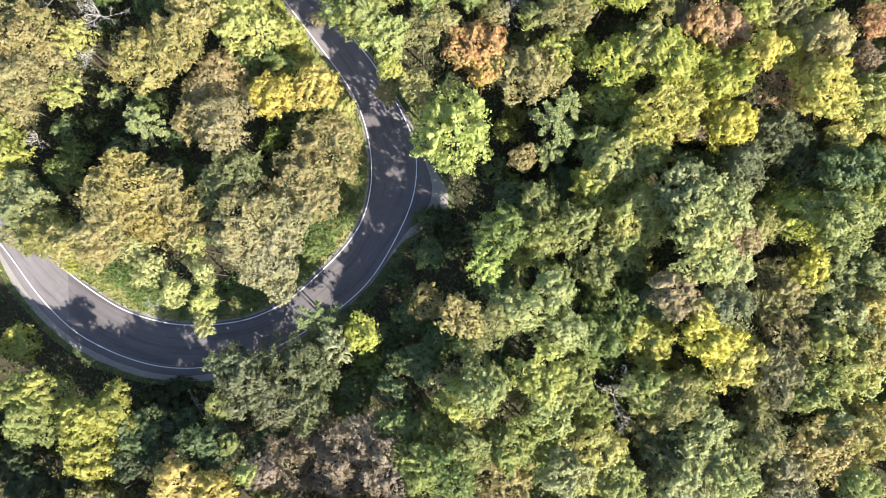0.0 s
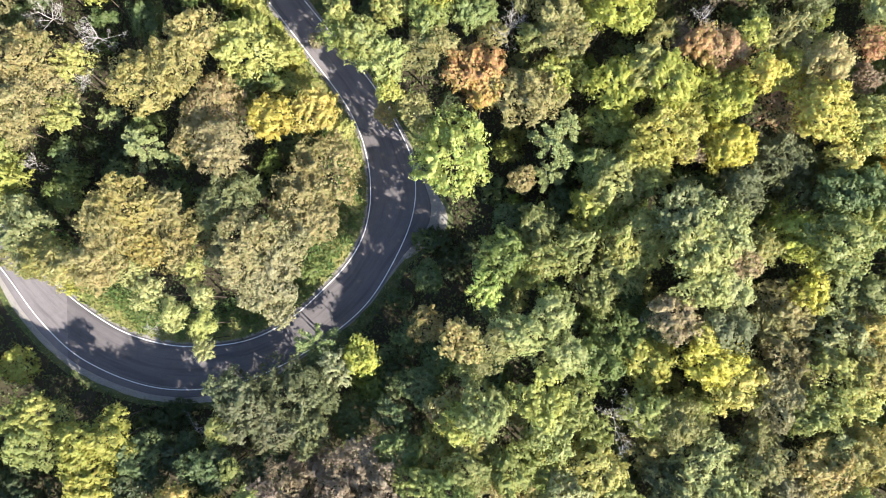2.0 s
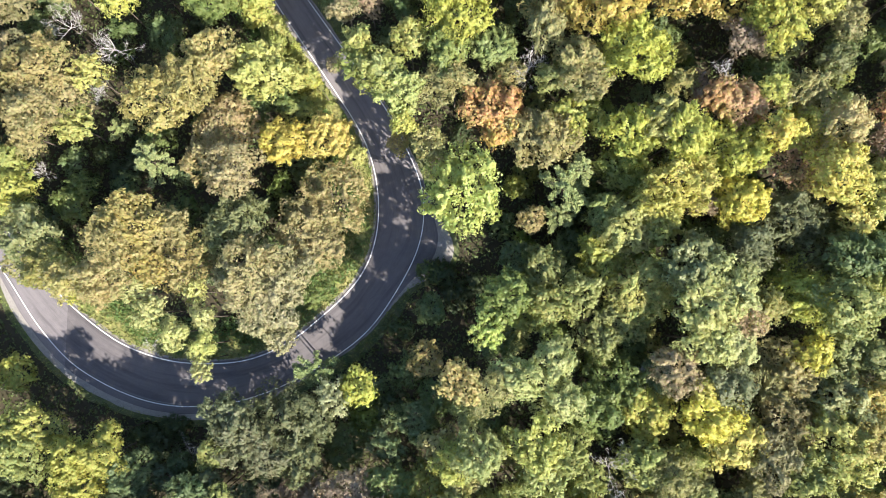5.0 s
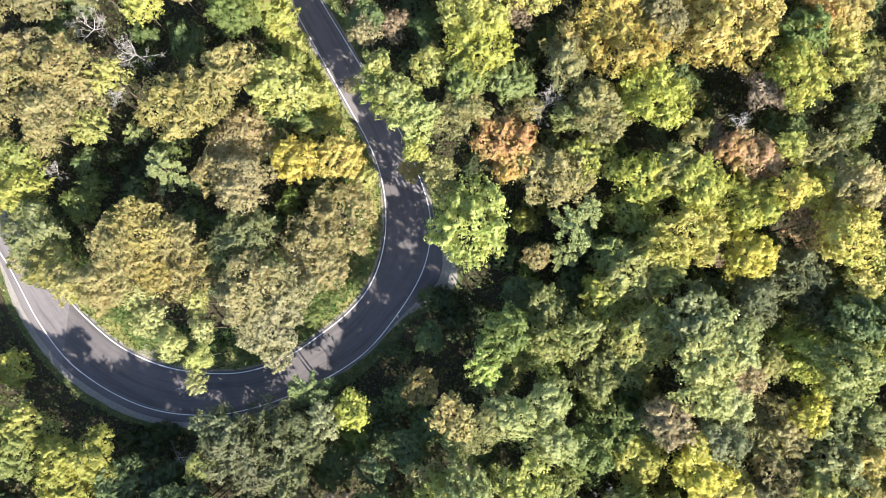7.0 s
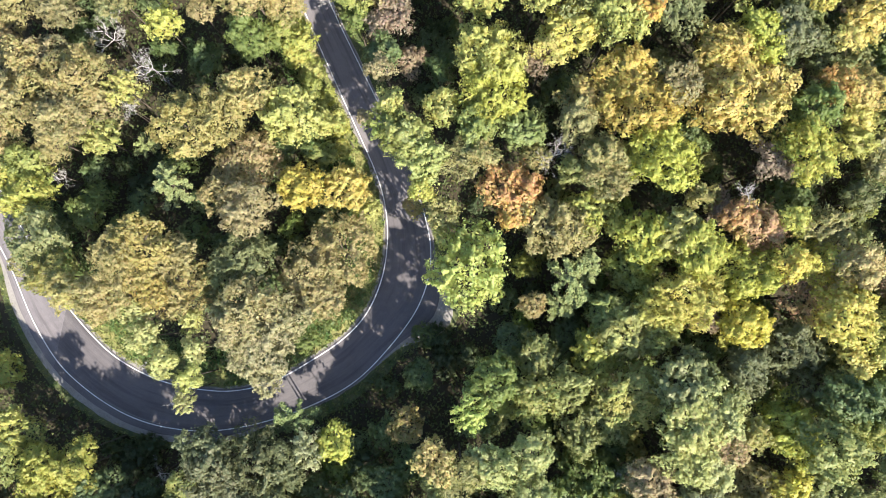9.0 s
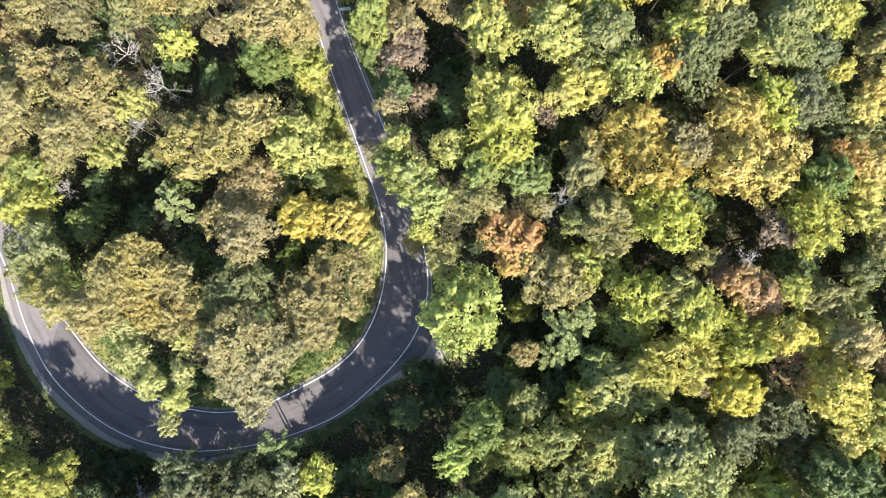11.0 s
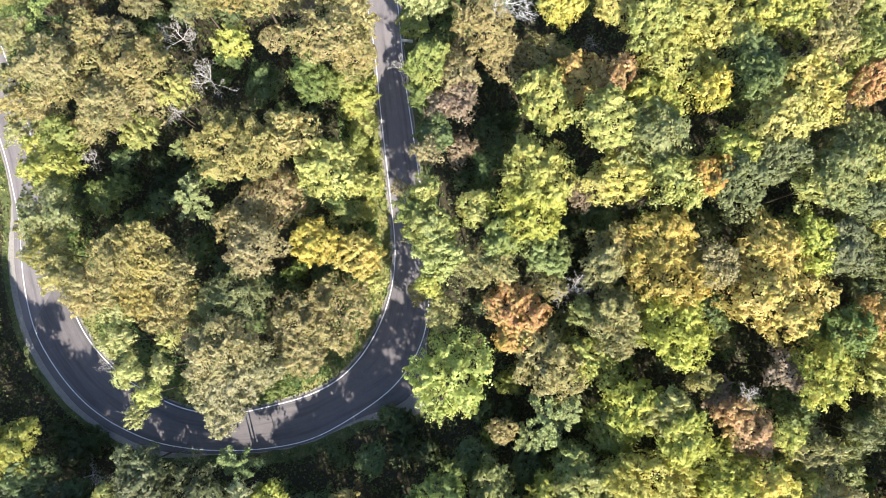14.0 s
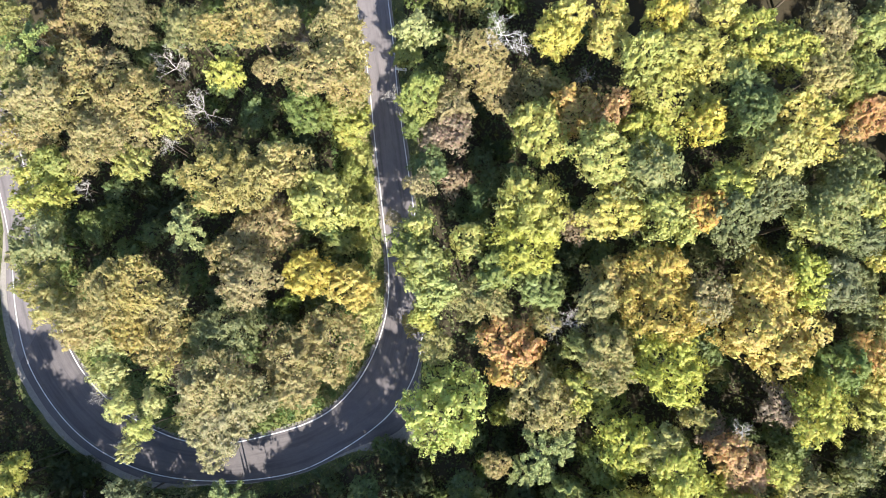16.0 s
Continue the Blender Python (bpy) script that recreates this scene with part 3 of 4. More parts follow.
def plant(kind, colour, x, y, top, radius, group="trees of the wood"):
    """A tree whose crown reaches top and is radius wide."""
    base = ground_z(x, y) - 0.1
    if road_distance(x, y) < 0.9 and kind != "dead":
        # the stem stands beside the road, the crown leans over it
        away = MIDDLE[row_at(x, y)]
        way = Vector((x - away[0], y - away[1]))
        way = way.normalized() if way.length > 0.3 else Vector((-1, 0))
        gap = 0.9 - road_distance(x, y)
        lean = way * gap
    else:
        lean = Vector((0, 0))
    PLANTED.append((x, y, radius, top))
    if kind == "dead":
        root = tagged(new("dead_tree"), "leafless dead tree with %s forked branches" % ("bleached white" if colour == "white" else "pale grey"), "tree", group)
        root.location = (x, y, base)
        s = radius / 4.6
        ob = child("bare_crown", trng.choice(DEAD[colour]), root)
        ob.scale = (s, s, s * 0.9)
        ob.location = (0, 0, top - base - 2.2 * s)
        ob.rotation_euler[2] = trng.uniform(0, 6.28)
        t = child("trunk", trng.choice(TRUNKS), root)
        t.scale = (0.2 * s + 0.08, 0.2 * s + 0.08, top - base - 4.4 * s)
        t.data = DEAD_TRUNK
        return root
    c1, c2, words = COLOURS[colour]
    if kind == "pine":
        name, label = "conifer", "%s feathery open-crowned conifer" % words
        mesh, base_r, tall = trng.choice(PINE), 4.0, 3.2
    else:
        table = OAK if kind == "oak" else BROAD
        size = "large" if radius > 4.6 else "medium" if radius > 3.1 else "small"
        base_r, meshes = table[size]
        mesh, tall = trng.choice(meshes), base_r * (0.72 if kind == "oak" else 0.95)
        if kind == "oak":
            name, label = "oak_tree", "%s fine-leaved oak with autumn foliage" % words
        else:
            kind_name = "maple" if colour in ("yellow", "gold", "orange", "orangegreen", "salmon", "brightgreen", "lime", "goldbeige") else "hornbeam"
            name, label = kind_name + "_tree", "%s %s with a lumpy leafy crown" % (words, kind_name)
    if group == "undergrowth":
        mesh, base_r, tall = trng.choice(YOUNG), 2.6, 2.47
        name, label = "young_tree", "%s young tree in the shade between taller crowns" % words
    root = tagged(new(name), label, "tree", group)
    root.location = (x + lean.x, y + lean.y, ground_z(x + lean.x, y + lean.y) - 0.1)
    s = radius / base_r * 1.03
    sz = s * trng.uniform(0.9, 1.15)
    high = top - sz * tall * 0.98 - root.location.z
    high = max(high, sz * tall * 0.6)
    crown = child("crown", mesh, root)
    crown.scale = (s * trng.uniform(0.90, 1.14), s * trng.uniform(0.90, 1.14), sz)
    crown.location = (-lean.x, -lean.y, high)
    crown.rotation_euler = (trng.uniform(-0.1, 0.1), trng.uniform(-0.1, 0.1), trng.uniform(0, 6.28))
    j = [trng.uniform(0.96, 1.04) for _ in range(3)]
    crown.color = (c1[0] * j[0], c1[1] * j[1], c1[2] * j[2], 1)
    crown["turning"] = [c2[0] * j[1], c2[1] * j[0], c2[2] * j[2]]
    trunk = stem(root, x, y, root.location.z, root.location.z + high - 0.6 * sz * tall, radius)
    limbs = child("branchwork", trng.choice(BOUGHS), trunk)
    limbs.matrix_parent_inverse = trunk.matrix_basis.inverted()
    limbs.scale = (radius / 4.0 * 0.95, radius / 4.0 * 0.95, sz * tall / 3.6 * 0.95)
    limbs.location = (-lean.x * 0.8, -lean.y * 0.8, high)
    return root


DEAD_TRUNK = TRUNKS[0].copy()
DEAD_TRUNK.materials[0] = BARK

plant("oak", "beige", -64.2, 40.6, 16.8, 4.8)
plant("oak", "beige", -62.5, 35.9, 13.9, 4.4)
plant("oak", "beige", -64.9, 33.7, 17.5, 4.1)
plant("broad", "lime", -58.2, 40.8, 13.5, 2.9)
plant("oak", "beige", -65.4, 30.1, 14.7, 3.8)
plant("broad", "yellowgreen", -59.0, 32.3, 13.5, 3.1)
plant("dead", "pale", -55.2, 45.3, 13.4, 3.9)
plant("dead", "pale", -56.3, 38.2, 12.1, 1.7)
plant("dead", "pale", -63.9, 25.1, 11.2, 1.9)
plant("oak", "olivegold", -46.0, 36.9, 15.9, 5.2)
plant("oak", "olivegold", -40.5, 39.6, 18.2, 4.8)
plant("oak", "olivegold", -37.6, 43.9, 18.3, 4.1)
plant("broad", "lime", -30.6, 42.2, 17.4, 4.6)
plant("broad", "yellowgreen", -25.8, 43.7, 9.8, 2.6)
plant("broad", "darkgreen", -32.2, 37.8, 10.5, 2.8)
plant("oak", "brownbeige", -35.6, 34.9, 14.2, 4.3)
plant("oak", "brownbeige", -37.8, 29.0, 14.5, 4.1)
plant("oak", "brownbeige", -32.7, 26.3, 18.2, 4.3)
plant("broad", "gold", -26.6, 31.9, 15.2, 3.5)
plant("broad", "gold", -20.3, 33.5, 13.7, 3.9)
plant("pine", "bluegreen", -54.6, 33.5, 7.8, 2.4)
plant("pine", "bluegreen", -47.1, 27.9, 12.6, 3.6)
plant("broad", "midgreen", -59.0, 23.3, 9.8, 2.5)
plant("broad", "midgreen", -60.7, 20.7, 8.8, 2.7)
plant("oak", "goldbrown", -46.6, 17.8, 19.8, 4.5)
plant("oak", "goldbrown", -49.3, 14.3, 20.1, 3.6)
plant("oak", "goldbrown", -41.1, 13.4, 16.6, 4.8)
plant("oak", "goldbrown", -41.6, 17.4, 17.4, 3.3)
plant("oak", "greygreen", -63.7, 15.2, 16.1, 4.4)
plant("oak", "olive", -59.5, 10.1, 15.8, 3.2)
plant("oak", "olivegold", -55.1, 8.3, 18.3, 3.1)
plant("oak", "olivegold", -50.2, 9.1, 19.4, 3.6)
plant("oak", "greygreen", -32.0, 19.0, 16.8, 4.8)
plant("oak", "greygreen", -35.2, 15.8, 14.9, 3.4)
plant("oak", "sage", -28.6, 12.4, 19.3, 4.9)
plant("oak", "sage", -23.7, 11.5, 16.9, 4.2)
plant("oak", "beige", -18.1, 24.1, 12.7, 5.4)
plant("oak", "beige", -21.9, 19.1, 12.4, 4.8)
plant("oak", "beige", -19.7, 16.6, 11.6, 3.7)
plant("oak", "olivegold", -49.9, 8.0, 17.3, 3.3)
plant("oak", "olive", -56.6, 8.3, 12.6, 2.4)
plant("broad", "lime", -16.4, 31.4, 9.3, 2.2)
plant("broad", "darkgreen", -24.6, 29.8, 6.6, 3.3)
plant("oak", "sage", -24.1, 2.8, 14.6, 2.9)
plant("broad", "midgreen", -20.9, 8.9, 7.6, 2.0)
plant("broad", "darkgreen", -28.8, 39.9, 9.9, 2.6)
plant("broad", "green", -26.2, 38.8, 9.1, 2.7)
plant("broad", "green", -12.3, 42.0, 21.0, 3.7)
plant("broad", "lightgreen", -8.8, 39.4, 20.5, 3.8)
plant("broad", "green", -15.3, 43.3, 20.0, 2.9)
plant("oak", "olive", -3.7, 41.3, 18.4, 3.4)
plant("oak", "olive", -0.8, 42.6, 19.2, 2.8)
plant("broad", "yellowgreen", -8.2, 35.6, 18.5, 2.4)
plant("oak", "olivegold", -9.2, 33.7, 9.8, 1.8)
plant("oak", "olive", -4.4, 33.0, 17.0, 3.0)
plant("oak", "brownbeige", -20.8, 46.4, 8.1, 1.4)
plant("broad", "orange", 4.7, 38.7, 19.1, 4.6)
plant("broad", "orangegreen", 6.0, 35.5, 18.4, 2.9)
plant("oak", "beige", 10.2, 34.5, 19.0, 4.6)
plant("oak", "beige", 14.6, 34.6, 20.0, 3.6)
plant("broad", "yellowgreen", 17.7, 38.4, 19.0, 3.9)
plant("broad", "brightgreen", 1.6, 26.1, 20.9, 6.5)
plant("pine", "softgreen", 16.4, 27.7, 19.5, 4.0)
plant("pine", "softgreen", 18.5, 30.3, 18.7, 2.8)
plant("pine", "softgreen", 16.2, 23.7, 14.9, 2.5)
plant("oak", "goldbrown", 11.9, 22.6, 14.7, 2.0)
plant("broad", "yellowgreen", 21.4, 19.8, 16.5, 2.3)
plant("broad", "olivegreen", 14.2, 15.4, 17.5, 3.2)
plant("broad", "midgreen", 8.5, 10.7, 21.9, 3.4)
plant("broad", "olivegreen", 14.5, 10.0, 21.2, 3.1)
plant("broad", "green", 12.1, 8.6, 18.3, 3.0)
plant("broad", "brightgreen", 6.3, 5.8, 22.4, 2.8)
plant("broad", "green", 19.4, 12.0, 18.9, 4.0)
plant("oak", "darkgreen", 10.5, 17.3, 13.0, 2.8)
plant("dead", "pale", 9.3, 44.3, 17.4, 2.1)
plant("oak", "olive", 18.0, 43.3, 21.8, 3.8)
plant("broad", "green", 13.3, 43.6, 19.3, 2.6)
plant("oak", "olive", 6.9, 44.6, 16.6, 2.5)
plant("broad", "lightgreen", 9.2, -0.4, 23.6, 2.8)
plant("broad", "lightgreen", 11.5, -0.7, 24.1, 3.5)
plant("broad", "lightgreen", 15.8, 2.4, 23.5, 3.5)
plant("broad", "lightgreen", 17.1, -3.2, 22.9, 3.5)
plant("oak", "olive", 6.9, -2.0, 23.8, 3.3)
plant("oak", "olivegold", 2.7, -1.3, 24.4, 3.1)
plant("oak", "goldbrown", -2.2, 0.2, 12.9, 2.7)
plant("broad", "green", 4.4, -5.7, 19.8, 2.6)
plant("broad", "yellowgreen", -11.8, -4.0, 14.3, 3.1)
plant("broad", "silver", -15.7, -5.9, 14.9, 2.9)
plant("pine", "midgreen", -18.7, -2.2, 13.9, 3.2)
plant("oak", "sagegreen", -18.6, -9.4, 13.4, 4.3)
plant("oak", "sagegreen", -23.5, -10.7, 14.4, 4.9)
plant("broad", "sagegreen", -28.7, -12.2, 16.5, 4.5)
plant("broad", "sagegreen", -30.9, -9.4, 16.0, 3.3)
plant("oak", "sagegreen", -19.9, -15.2, 14.0, 3.6)
plant("broad", "midgreen", -10.6, -9.4, 8.5, 3.1)
plant("oak", "sagegreen", -24.9, -15.2, 14.5, 3.8)
plant("broad", "midgreen", -6.3, -18.4, 15.8, 3.7)
plant("oak", "olivegold", 1.0, -11.1, 17.9, 2.9)
plant("broad", "yellowgreen", 2.9, -12.7, 20.6, 3.2)
plant("broad", "green", 5.9, -10.8, 23.3, 3.9)
plant("broad", "olivegreen", -0.5, -18.7, 15.9, 4.0)
plant("broad", "olivegreen", 4.3, -19.1, 19.9, 3.7)
plant("broad", "green", 10.5, -19.2, 20.3, 3.8)
plant("broad", "midgreen", 1.9, -23.6, 20.7, 3.7)
plant("broad", "green", -2.8, -22.6, 19.9, 3.4)
plant("oak", "brown", -14.4, -23.7, 16.7, 5.5)
plant("oak", "brown", -6.8, -23.8, 18.8, 4.5)
plant("oak", "brown", -22.7, -24.4, 15.9, 4.9)
plant("oak", "brown", -11.2, -19.2, 16.3, 3.5)
plant("oak", "brown", -19.7, -20.1, 12.0, 3.5)
plant("broad", "darkgreen", -7.3, -12.3, 13.0, 3.0)
plant("broad", "darkgreen", -3.2, -8.5, 14.5, 3.3)
plant("broad", "deepgreen", -6.6, -7.4, 9.0, 2.9)
plant("oak", "darkgreen", -5.2, -1.6, 11.2, 2.6)
plant("broad", "yellowgreen", 13.8, -9.0, 24.6, 4.0)
plant("broad", "green", 18.3, -9.8, 21.9, 3.6)
plant("broad", "lightgreen", 15.6, -13.1, 22.1, 4.3)
plant("broad", "green", 21.5, -14.0, 20.4, 3.1)
plant("broad", "olivegreen", 14.6, -18.6, 18.9, 3.0)
plant("broad", "olive", 5.1, -15.7, 18.5, 2.9)
plant("broad", "dullyellow", -52.6, -17.3, 17.3, 3.5)
plant("broad", "dullyellow", -47.9, -16.9, 16.9, 3.5)
plant("broad", "dullyellow", -51.4, -22.4, 16.0, 4.0)
plant("broad", "dullyellow", -47.2, -13.7, 15.5, 2.2)
plant("broad", "olivegreen", -59.7, -17.6, 16.4, 4.0)
plant("broad", "dullyellow", -58.7, -13.6, 15.6, 3.9)
plant("broad", "olivegreen", -62.8, -14.0, 15.9, 3.0)
plant("broad", "yellowgreen", -66.7, -6.7, 8.0, 3.0)
plant("broad", "darkgreen", -44.2, -18.8, 15.5, 3.9)
# low crowns of the dim corner, shade put into their colour
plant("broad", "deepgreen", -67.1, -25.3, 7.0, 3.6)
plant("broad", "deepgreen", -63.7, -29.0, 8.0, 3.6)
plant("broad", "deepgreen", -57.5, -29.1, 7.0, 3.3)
plant("broad", "gold", -36.6, -25.3, 20.5, 3.6)
plant("broad", "gold", -31.2, -26.8, 21.0, 3.4)
plant("broad", "green", -29.7, -20.2, 18.0, 1.7)
# added crowns, mostly shade-coloured, that block sun from the lower road
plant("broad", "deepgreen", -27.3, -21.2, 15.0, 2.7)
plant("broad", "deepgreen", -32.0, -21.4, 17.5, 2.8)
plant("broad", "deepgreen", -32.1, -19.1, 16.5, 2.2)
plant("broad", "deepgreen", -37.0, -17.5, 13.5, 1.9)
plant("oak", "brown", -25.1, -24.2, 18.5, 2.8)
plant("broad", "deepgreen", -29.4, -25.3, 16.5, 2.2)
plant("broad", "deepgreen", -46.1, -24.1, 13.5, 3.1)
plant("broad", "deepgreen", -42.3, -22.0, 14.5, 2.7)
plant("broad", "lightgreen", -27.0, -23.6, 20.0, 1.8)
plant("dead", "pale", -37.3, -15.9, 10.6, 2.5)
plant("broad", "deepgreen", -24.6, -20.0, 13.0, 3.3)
plant("broad", "yellowgreen", 25.0, 35.4, 23.2, 3.9)
plant("broad", "softyellow", 28.6, 37.4, 24.4, 3.3)
plant("broad", "yellowgreen", 31.7, 35.4, 25.7, 3.8)
plant("broad", "paleyellow", 31.7, 28.6, 25.0, 5.2)
plant("broad", "paleyellow", 29.3, 25.6, 20.3, 3.6)
plant("broad", "yellowgreen", 40.4, 34.2, 23.1, 4.9)
plant("broad", "yellow", 41.1, 26.9, 22.5, 3.9)
plant("oak", "brown", 35.9, 26.5, 19.7, 2.4)
plant("broad", "salmon", 40.5, 41.3, 22.6, 3.9)
plant("broad", "salmon", 37.0, 41.7, 23.0, 3.0)
plant("oak", "brown", 35.1, 42.8, 20.2, 2.8)
plant("broad", "olive", 31.5, 43.5, 21.3, 2.7)
plant("broad", "yellowgreen", 44.2, 42.6, 23.8, 2.3)
plant("broad", "yellow", 49.4, 38.2, 23.3, 3.7)
plant("broad", "yellow", 44.5, 36.4, 25.2, 2.6)
plant("broad", "olivegold", 52.9, 37.9, 26.6, 4.1)
plant("oak", "salmon", 50.0, 33.2, 21.0, 3.8)
plant("broad", "darkgrey", 49.3, 25.9, 20.9, 4.8)
plant("broad", "paleyellow", 53.1, 31.1, 26.8, 4.4)
plant("broad", "yellowgreen", 60.2, 30.1, 23.6, 3.8)
plant("broad", "yellow", 57.1, 25.3, 22.8, 2.7)
plant("broad", "darkgrey", 54.5, 21.2, 20.1, 4.9)
plant("broad", "darkgrey", 43.2, 20.8, 21.5, 3.6)
plant("broad", "darkgreen", 56.9, 20.3, 24.1, 3.8)
plant("broad", "salmon", 60.8, 41.3, 23.9, 2.5)
plant("broad", "olive", 48.7, 42.8, 23.9, 3.3)
plant("oak", "brown", 62.6, 37.9, 18.8, 2.6)
plant("broad", "darkgreen", 60.7, 20.2, 22.8, 3.4)
plant("broad", "softyellow", 25.8, 22.3, 19.8, 4.4)
plant("broad", "yellowgreen", 30.2, 23.1, 20.1, 3.6)
plant("broad", "yellowgreen", 23.1, 17.7, 17.1, 4.0)
plant("broad", "green", 25.2, 31.4, 17.3, 3.7)
plant("broad", "softgreen", 22.8, 24.2, 18.2, 3.5)
plant("broad", "yellowgreen", 28.1, 13.3, 20.4, 4.8)
plant("broad", "greygreen", 33.9, 16.7, 24.6, 4.2)
plant("broad", "pale", 38.7, 14.0, 25.2, 4.3)
plant("broad", "pale", 35.2, 11.4, 26.4, 4.1)
plant("oak", "salmonolive", 41.0, 9.8, 24.0, 2.7)
plant("broad", "yellowgreen", 50.3, 14.8, 20.5, 4.2)
plant("broad", "yellowgreen", 52.6, 12.7, 21.2, 3.4)
plant("broad", "olive", 44.6, 12.0, 22.7, 3.0)
plant("broad", "olivegreen", 55.6, 13.5, 25.0, 4.6)
plant("broad", "olivegreen", 60.6, 16.6, 22.7, 3.4)
plant("broad", "green", 26.5, 9.4, 16.8, 3.8)
plant("broad", "green", 23.0, 6.0, 17.4, 3.7)
plant("broad", "midgreen", 25.4, -0.6, 16.4, 5.2)
plant("broad", "midgreen", 22.9, -4.7, 18.0, 4.3)
plant("broad", "yellowgreen", 30.6, -4.2, 16.9, 3.9)
plant("broad", "salmonolive", 32.7, 2.3, 23.0, 3.2)
plant("broad", "yellow", 37.9, -3.4, 22.8, 4.2)
plant("broad", "yellow", 42.7, -7.0, 20.4, 4.2)
plant("broad", "yellow", 36.4, 0.2, 22.9, 2.0)
plant("broad", "darkgrey", 39.6, 0.9, 23.6, 4.2)
plant("broad", "pale", 35.8, 6.9, 25.5, 4.0)
plant("broad", "pale", 39.6, 6.3, 24.2, 3.3)
plant("broad", "olivegold", 50.4, 4.3, 19.4, 4.7)
plant("broad", "yellow", 52.8, 5.9, 20.4, 3.1)
plant("broad", "greygreen", 57.6, 6.9, 19.4, 4.4)
plant("broad", "pale", 58.0, -0.4, 20.1, 5.1)
plant("broad", "greygreen", 62.3, 6.1, 20.6, 3.1)
plant("broad", "gold", 61.7, 0.9, 20.6, 2.9)
plant("oak", "olive", 47.0, 1.0, 18.8, 3.2)
plant("oak", "beigegrey", 48.9, -4.5, 20.3, 4.9)
plant("oak", "beigegrey", 47.2, -8.7, 21.7, 3.8)
plant("broad", "green", 29.9, -11.3, 19.1, 3.7)
plant("oak", "olive", 33.7, -12.6, 20.7, 3.6)
plant("broad", "yellowgreen", 57.2, -6.7, 21.5, 5.5)
plant("broad", "green", 52.1, -10.7, 21.4, 4.3)
plant("broad", "olivegold", 61.0, -5.0, 20.9, 3.4)
plant("oak", "olive", 45.9, -14.7, 18.0, 3.2)
plant("dead", "pale", 25.2, -12.3, 18.8, 3.7)
plant("broad", "green", 36.9, -10.4, 18.0, 2.6)
plant("broad", "paleyellow", 21.6, -19.8, 21.2, 5.5)
plant("broad", "pale", 17.5, -22.7, 21.5, 3.9)
plant("broad", "pale", 37.7, -18.5, 20.2, 5.4)
plant("broad", "pale", 41.0, -22.5, 21.1, 4.3)
plant("broad", "pale", 35.6, -23.8, 21.0, 4.8)
plant("broad", "darkgrey", 32.5, -21.7, 17.9, 3.5)
plant("oak", "olive", 30.4, -17.1, 16.7, 3.0)
plant("oak", "olive", 46.5, -18.5, 21.1, 4.1)
plant("oak", "beigegrey", 48.8, -23.5, 21.2, 4.3)
plant("oak", "olivegold", 53.6, -19.2, 21.2, 4.3)
plant("broad", "olivegold", 60.4, -16.8, 21.2, 4.8)
plant("broad", "green", 58.7, -23.7, 21.2, 3.6)
plant("broad", "green", 57.1, -16.1, 20.3, 3.5)
plant("broad", "green", 25.3, -24.2, 21.1, 3.4)
plant("broad", "darkgreen", 19.0, 19.1, 11.1, 3.2)
plant("broad", "darkgreen", 8.3, 3.7, 15.6, 3.1)
plant("broad", "darkgreen", -2.0, 8.1, 10.0, 2.5)
plant("broad", "darkgreen", 0.0, -4.9, 13.2, 3.4)
plant("oak", "darkgreen", -9.8, -5.2, 8.0, 3.1)
plant("broad", "darkgreen", -13.9, -14.1, 8.5, 3.6)
plant("broad", "darkgreen", 28.2, 5.0, 13.3, 3.3)
plant("oak", "darkgreen", 31.5, 1.6, 16.2, 2.9)
plant("pine", "midgreen", -80.7, 39.2, 17.9, 4.3)
plant("oak", "olive", -86.3, 41.5, 16.3, 3.2)
plant("oak", "brownbeige", -81.1, 44.6, 12.6, 4.1)
plant("oak", "beige", -78.7, 49.8, 13.2, 3.9)
plant("oak", "beigegrey", -70.5, 50.9, 15.1, 3.9)
plant("oak", "olive", -62.4, 54.6, 16.3, 3.8)
plant("oak", "beige", -54.5, 60.5, 17.6, 4.5)
plant("oak", "goldbrown", -58.2, 56.7, 17.0, 3.0)
plant("oak", "beige", -49.5, 61.9, 18.4, 3.4)
plant("broad", "lime", -53.2, 51.4, 17.1, 3.1)
plant("dead", "pale", -63.3, 48.8, 11.6, 3.7)
plant("oak", "brownbeige", -48.8, 55.4, 14.8, 2.2)
plant("oak", "beige", -40.0, 58.2, 22.1, 4.6)
plant("oak", "olivegold", -40.7, 64.8, 19.2, 3.7)
plant("oak", "brown", -47.7, 62.1, 15.7, 3.0)
plant("oak", "beige", -35.9, 58.7, 17.7, 3.5)
plant("broad", "yellowgreen", -33.9, 55.8, 10.0, 3.0)
plant("broad", "midgreen", -40.1, 53.2, 16.2, 3.8)
plant("broad", "green", -37.0, 55.6, 12.8, 3.1)
plant("oak", "beige", -42.9, 68.2, 18.8, 3.3)
plant("oak", "beige", -73.1, 33.4, 21.1, 4.4)
plant("oak", "olive", -81.7, 35.5, 17.6, 3.3)
plant("oak", "pale", -31.7, 71.8, 18.1, 3.1)
plant("broad", "green", -32.3, 70.1, 12.0, 2.6)
plant("broad", "green", -25.8, 63.8, 17.8, 3.5)
plant("oak", "brownbeige", -21.0, 72.8, 18.5, 4.8)
plant("oak", "brownbeige", -16.3, 71.2, 15.0, 3.7)
plant("oak", "brownbeige", -21.3, 65.3, 15.6, 3.4)
plant("oak", "brown", -19.1, 61.6, 15.0, 2.9)
plant("dead", "white", -20.3, 78.2, 18.3, 3.4)
plant("dead", "white", -16.9, 78.6, 16.7, 2.1)
plant("broad", "yellow", -13.5, 81.9, 20.4, 4.0)
